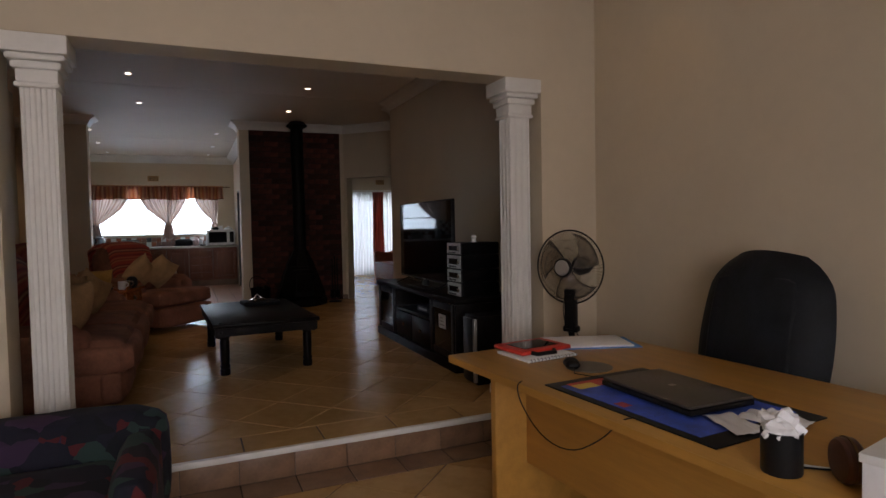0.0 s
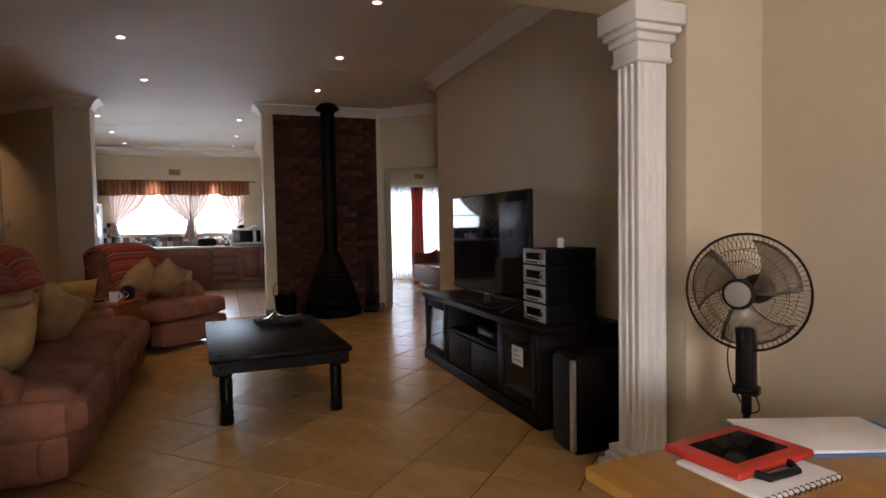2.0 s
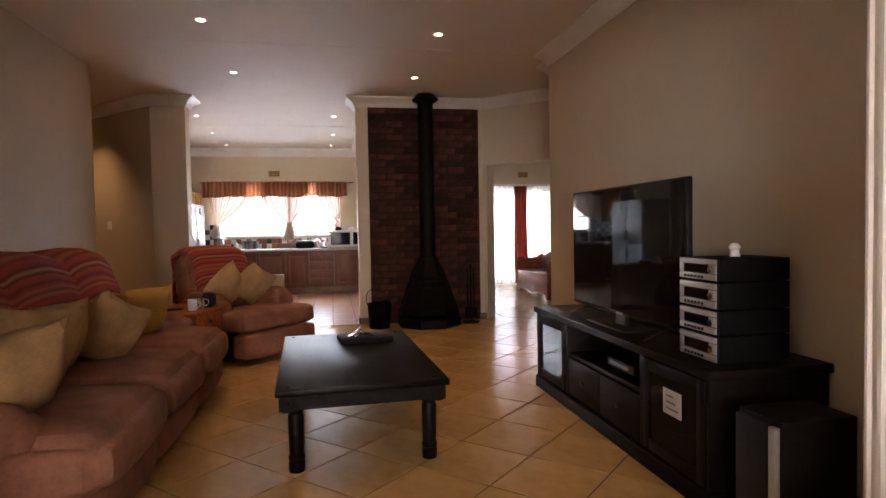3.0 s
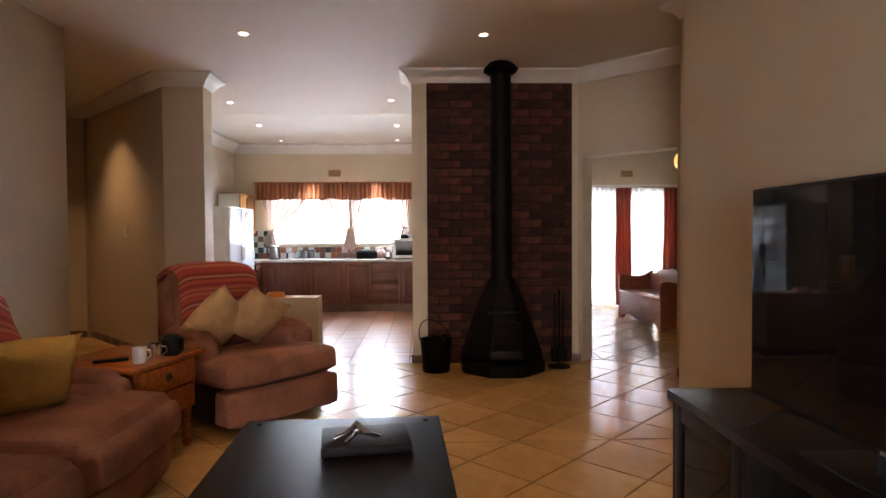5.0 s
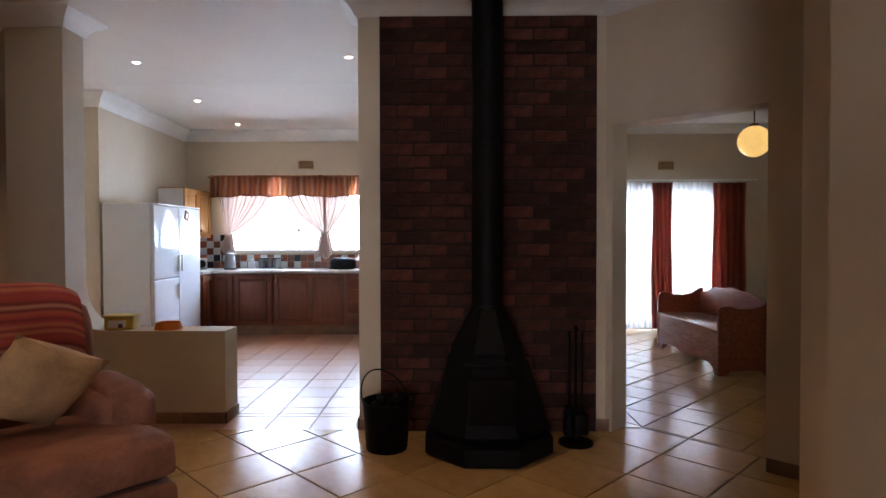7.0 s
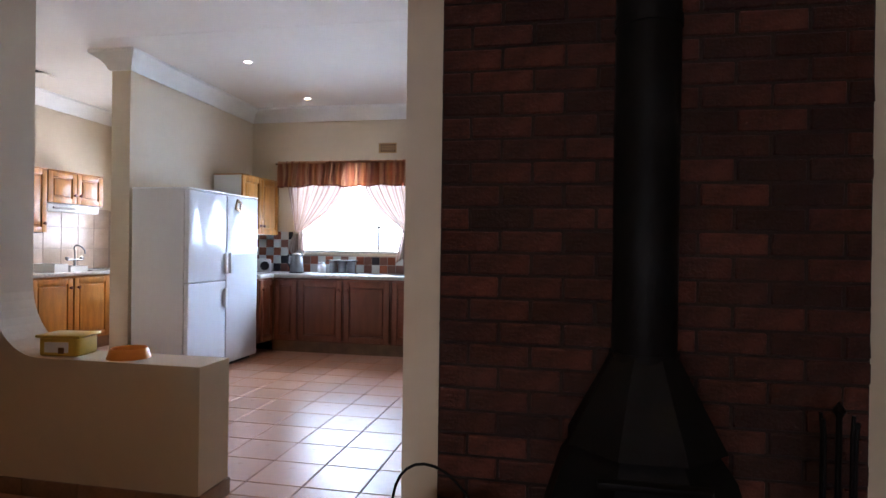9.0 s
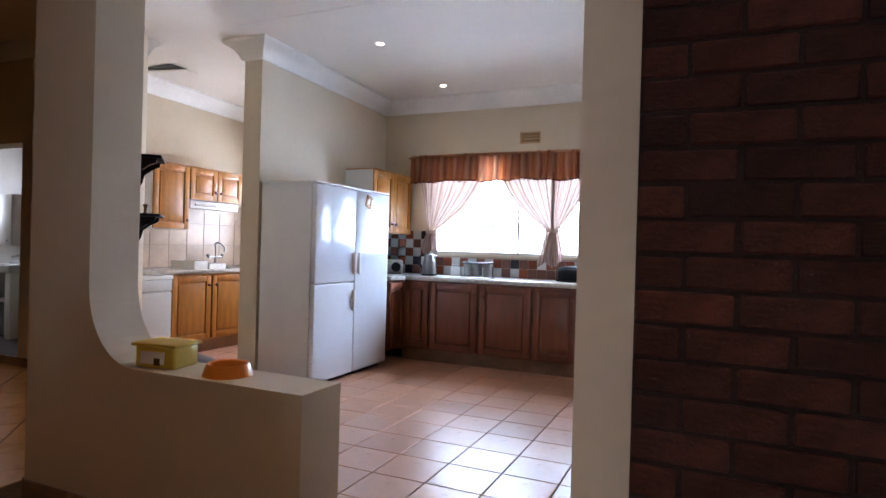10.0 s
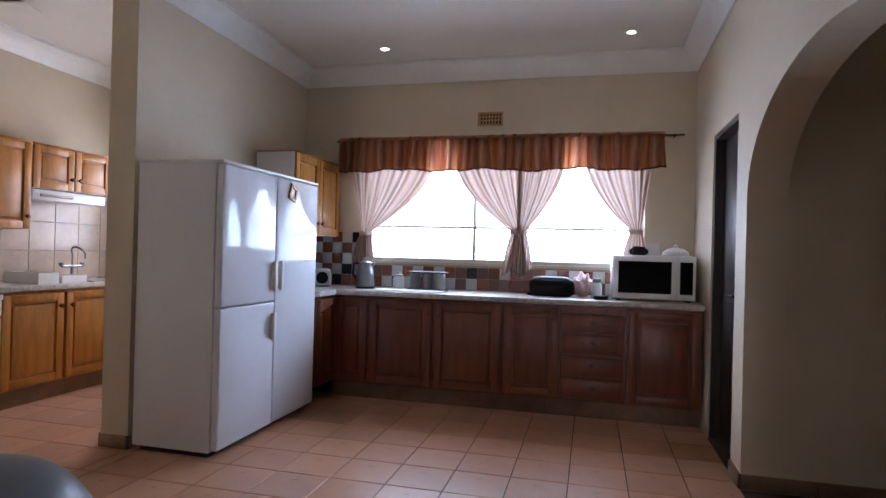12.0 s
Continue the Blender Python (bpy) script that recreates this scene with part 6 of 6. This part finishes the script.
def lay(parent, region, ox, oy, pitch, turn, z, mat, gap=0.009):
    """Tiles of one pitch laid over a convex region, cut at its edges; whole tiles share a mesh."""
    ca, sa = math.cos(radians(turn)), math.sin(radians(turn))
    xs, ys = [p[0] for p in region], [p[1] for p in region]
    reach = int(max(max(xs) - min(xs), max(ys) - min(ys), abs(ox - min(xs)), abs(ox - max(xs)), abs(oy - min(ys)), abs(oy - max(ys))) / pitch) + 3
    n = len(region)
    s = sum(region[i][0] * region[(i + 1) % n][1] - region[(i + 1) % n][0] * region[i][1] for i in range(n))
    if s < 0:
        region = region[::-1]
    whole = None
    for i in range(-reach * 2, reach * 2):
        for j in range(-reach * 2, reach * 2):
            local = [(i, j), (i + 1, j), (i + 1, j + 1), (i, j + 1)]
            poly = [(ox + (u * ca - v * sa) * pitch, oy + (u * sa + v * ca) * pitch) for u, v in local]
            if max(p[0] for p in poly) < min(xs) or min(p[0] for p in poly) > max(xs) or max(p[1] for p in poly) < min(ys) or min(p[1] for p in poly) > max(ys):
                continue
            full = area(poly)
            cut = poly
            for k in range(n):
                p, q = region[k], region[(k + 1) % n]
                ex, ey = q[0] - p[0], q[1] - p[1]
                cut = clip(cut, ey, -ex, ey * p[0] - ex * p[1])
                if len(cut) < 3:
                    break
            if len(cut) < 3 or area(cut) < 0.004:
                continue
            if area(cut) > 0.999 * full:
                if whole is None:
                    base = [((u * ca - v * sa) * pitch, (u * sa + v * ca) * pitch) for u, v in ((0, 0), (1, 0), (1, 1), (0, 1))]
                    whole = tile_mesh(inset(base, gap / 2), 0)
                    whole.materials.append(mat)
                me, at = whole, (poly[0][0], poly[0][1], z)
            else:
                cut = inset(cut, gap / 2)
                if len(cut) < 3:
                    continue
                me, at = tile_mesh(cut, z), (0, 0, 0)
                me.materials.append(mat)
            ob = new("tile", me)
            ob.location = at
            ob.parent = parent


floor = tagged(obj("floor", bx(-7.9, 6.8, 2.66, 14.1, -0.3, -0.006), M["grout"], smooth=False), "sand-coloured ceramic floor tiles laid diagonally", "floor", kind="structure")
study_floor = tagged(obj("floor_study", bx(-2.6, 3.1, -2.8, 2.66, LOW - 0.2, LOW - 0.006), M["grout"], smooth=False), "sand-coloured ceramic tiles with a brown border", "floor", kind="structure")
PITCH = 0.62 / math.sqrt(2)
lay(floor, [(-1.73, 2.94), (2.80, 2.94), (2.80, 6.98), (-1.73, 6.98)], 0.74, 7.29, PITCH, 45, 0, M["tile"])
lay(floor, [(-1.73, 6.98), (4.5, 6.98), (4.9, 7.38), (2.95, 9.33), (2.7, 9.33), (-1.73, 9.28)], 0.74, 7.29, PITCH, 45, 0, M["tile"])
lay(floor, [(-0.66, 2.66), (2.47, 2.66), (2.47, 2.94), (-0.66, 2.94)], 0.88, 2.49, 0.45, 0, 0, M["tile"])
lay(floor, [(2.70, 9.34), (2.95, 9.34), (2.95, 9.95), (2.70, 9.95)], 3.2, 9.6, 0.33, 45, 0, M["tile"])
lay(floor, [(-1.16, 9.28), (0.99, 9.28), (0.99, 9.66), (-1.16, 9.66)], 0.022, 9.28, 0.308, 0, 0, M["ktile"], 0.006)
lay(floor, [(-1.48, 9.66), (1.22, 9.66), (1.22, 13.4), (-2.22, 13.4), (-2.22, 10.4)], 0.022, 11.975, 0.308, 0, 0, M["ktile"], 0.006)
lay(floor, [(-3.14, 11.31), (-2.22, 10.39), (-2.22, 11.31)], 0.022, 11.975, 0.308, 0, 0, M["ktile"], 0.006)
lay(floor, [(-3.7, 11.31), (-2.22, 11.31), (-2.22, 13.6), (-3.7, 13.6)], 0.022, 11.975, 0.308, 0, 0, M["ktile"], 0.006)
lay(floor, [(-6.47, 8.11), (-1.73, 8.11), (-1.73, 9.62), (-3.21, 11.1), (-6.47, 11.1)], 0.74, 7.29, PITCH, 45, 0, M["tile"])
lay(floor, [(2.95, 9.35), (4.5, 7.8), (6.0, 8.0), (6.0, 13.8), (2.95, 13.8)], 3.2, 9.6, 0.33, 45, 0, M["tile"])
lay(study_floor, [(-1.4, 0.2), (2.9, 0.2), (2.9, 2.42), (-1.4, 2.42)], 0.3, 2.42, PITCH, 45, LOW, M["tile"])
lay(study_floor, [(-1.4, 2.42), (2.9, 2.42), (2.9, 2.645), (-1.4, 2.645)], 0.1, 2.42, 0.30, 0, LOW, M["brown_tile"])
nosing = tagged(obj("step_nosing", bx(-0.66, 2.47, 2.63, 2.662, -0.03, 0.004, 0.003), M["white"]), "white metal stair nosing along the step", "nosing", kind="structure")
riser = tagged(obj("step_riser", bx(-2.4, 2.93, 2.65, 2.66, LOW - 0.01, -0.031), M["grout"], smooth=False), "brown tiled step riser", "step", kind="structure")
for i in range(-2, 8):
    x0 = 0.1 + 0.3 * i
    me = bx(0, 0.296, -0.008, 0, 0, 0.135, 0.002)
    ob = part("tile", me, M["brown_tile"], riser)
    ob.location = (x0, 2.649, LOW + 0.002)

SKIRT = [(0.0, 0.0), (0.014, 0.0), (0.014, 0.072), (0.011, 0.078), (0.0, 0.078)]


def skirting(name, path, z=0.0):
    """A tiled skirting along a wall, in short pieces."""
    sk = tagged(obj(name, sweep(path, [(o * 0.6, h + z) for o, h in SKIRT]), M["grout"], smooth=False), "brown ceramic skirting tiles", "skirting", kind="structure")
    for (ax, ay), (bx_, by_) in zip(path, path[1:]):
        ln = math.hypot(bx_ - ax, by_ - ay)
        k = max(1, round(ln / 0.33))
        for i in range(k):
            w = ln / k
            ob = part("tile", bx(i * w + 0.002, (i + 1) * w - 0.002, 0.004, 0.014, 0.0, 0.08, 0.002), M["brown_tile"], sk)
            ob.matrix_basis = pose(ax, ay, z, 0, 0, math.degrees(math.atan2(by_ - ay, bx_ - ax)))


skirting("baseboard_television_wall", [(2.80, 3.05), (2.80, 7.10)])
skirting("baseboard_west", [(-1.73, 8.10), (-1.73, 3.05)])
skirting("baseboard_fireplace", [(1.14, 9.29), (0.99, 9.29), (0.99, 9.59)])
skirting("baseboard_fireplace_side", [(2.70, 9.27), (2.62, 9.29)])
skirting("baseboard_diagonal", [(4.4, 7.57), (3.40, 8.57)])
skirting("baseboard_pier", [(0.01, 9.67), (0.01, 9.43), (-1.54, 9.43)])
skirting("baseboard_hall", [(-3.21, 11.1), (-1.545, 9.435)][::-1])
skirting("baseboard_hall_north", [(-3.27, 11.1), (-5.0, 11.1)])
skirting("baseboard_partition", [(-2.22, 13.8), (-2.22, 11.70), (-2.41, 11.70), (-2.41, 13.8)])
skirting("baseboard_kitchen_east", [(2.70, 12.19), (1.22, 12.19), (1.22, 12.42)])
skirting("baseboard_study_east", [(2.93, 2.7), (2.93, -2.5)][::-1], LOW)
skirting("baseboard_opening", [(2.9, 2.8), (2.5, 2.8)], 0.0)

# face-brick panel
panel = tagged(obj("brick_panel", bx(1.14, 2.61, 9.262, 9.289, 0, 2.82), M["mortar"], smooth=False), "dark red face-brick panel behind the stove", "brick wall", kind="structure")
BH, BL = 0.0855, 0.232
shared = {}
row = 0
while row * BH < 2.80:
    z = row * BH + 0.005
    h = min(BH - 0.011, 2.818 - z)
    x = 1.142 - (BL / 2 if row % 2 else 0)
    while x < 2.60:
        a, b = max(x, 1.142), min(x + BL - 0.011, 2.608)
        if b - a > 0.03:
            key = (round(b - a, 3), round(h, 3), random.randrange(3))
            if key not in shared:
                bm = bx(0, b - a, 0, 0.022, 0, h, 0.0045, 1)
                for v in bm.verts:
                    v.co += Vector((random.uniform(-1, 1), random.uniform(-1, 1), random.uniform(-1, 1))) * 0.0022
                me = bpy.data.meshes.new("brick")
                bm.to_mesh(me)
                bm.free()
                me.materials.append(M["brick"])
                shared[key] = me
            ob = new("brick", shared[key])
            ob.location = (a, 9.252 + random.uniform(-0.003, 0.003), z)
            ob.parent = panel
        x += BL
    row += 1

# checkerboard splashback of the kitchen
splash = tagged(obj("splashback", bx(-2.21, 1.21, 13.832, 13.8385, 0.885, 1.10), M["pale_grout"], smooth=False), "black, white and rust mosaic splashback", "tiles", kind="structure")
TS = 0.098
tm = {}
M["tile_brown"] = material("glazed_brown_tile", (0.17, 0.075, 0.055), 0.25, vary=0.15, scale=12)
for k in ("tile_black", "tile_white", "tile_rust", "tile_brown"):
    bm = bx(0.002, TS - 0.002, -0.007, 0, 0.002, TS - 0.002, 0.0025, 1)
    me = bpy.data.meshes.new("tile")
    bm.to_mesh(me)
    bm.free()
    me.materials.append(M[k])
    tm[k] = me
for r in range(5):
    for i in range(35):
        x, z = -2.205 + i * TS, 0.888 + r * TS
        if x + TS > 1.21 or (r > 1 and x > -1.52 and x < 0.66) or (r > 1 and x >= 0.66) or z + TS > 1.39:
            continue
        if (i + r) % 2 == 0:
            k = "tile_white" if random.random() < 0.75 else "tile_brown"
        else:
            k = random.choice(["tile_black", "tile_rust", "tile_brown", "tile_rust"])
        ob = new("tile", tm[k])
        ob.location = (x, 13.831, z)
        ob.parent = splash
    # the same band on the partition wall
    for i in range(9):
        y, z = 12.95 + i * TS, 0.888 + r * TS
        if y + TS > 13.83 or z + TS > 1.39:
            continue
        ob = new("tile", tm[random.choice(["tile_white", "tile_black", "tile_rust", "tile_brown"])])
        ob.matrix_basis = pose(-2.217, y + TS, z, 0, 0, 90) @ pose(-TS, 0, 0) @ pose(0, 0, 0)
        ob.parent = splash
# beige tiles over the scullery worktop
splash2 = tagged(obj("splashback_scullery", bx(-4.197, -4.19, 11.45, 13.8, 0.885, 1.62), M["pale_grout"], smooth=False), "beige square wall tiles over the scullery sink", "tiles", kind="structure")
bm = bx(-0.0, 0.006, 0.002, 0.246, 0.002, 0.246, 0.002, 1)
me = bpy.data.meshes.new("tile")
bm.to_mesh(me)
bm.free()
me.materials.append(M["tile_beige"])
for r in range(3):
    for i in range(9):
        ob = new("tile", me)
        ob.location = (-4.189, 11.5 + i * 0.248, 0.888 + r * 0.248)
        ob.parent = splash2
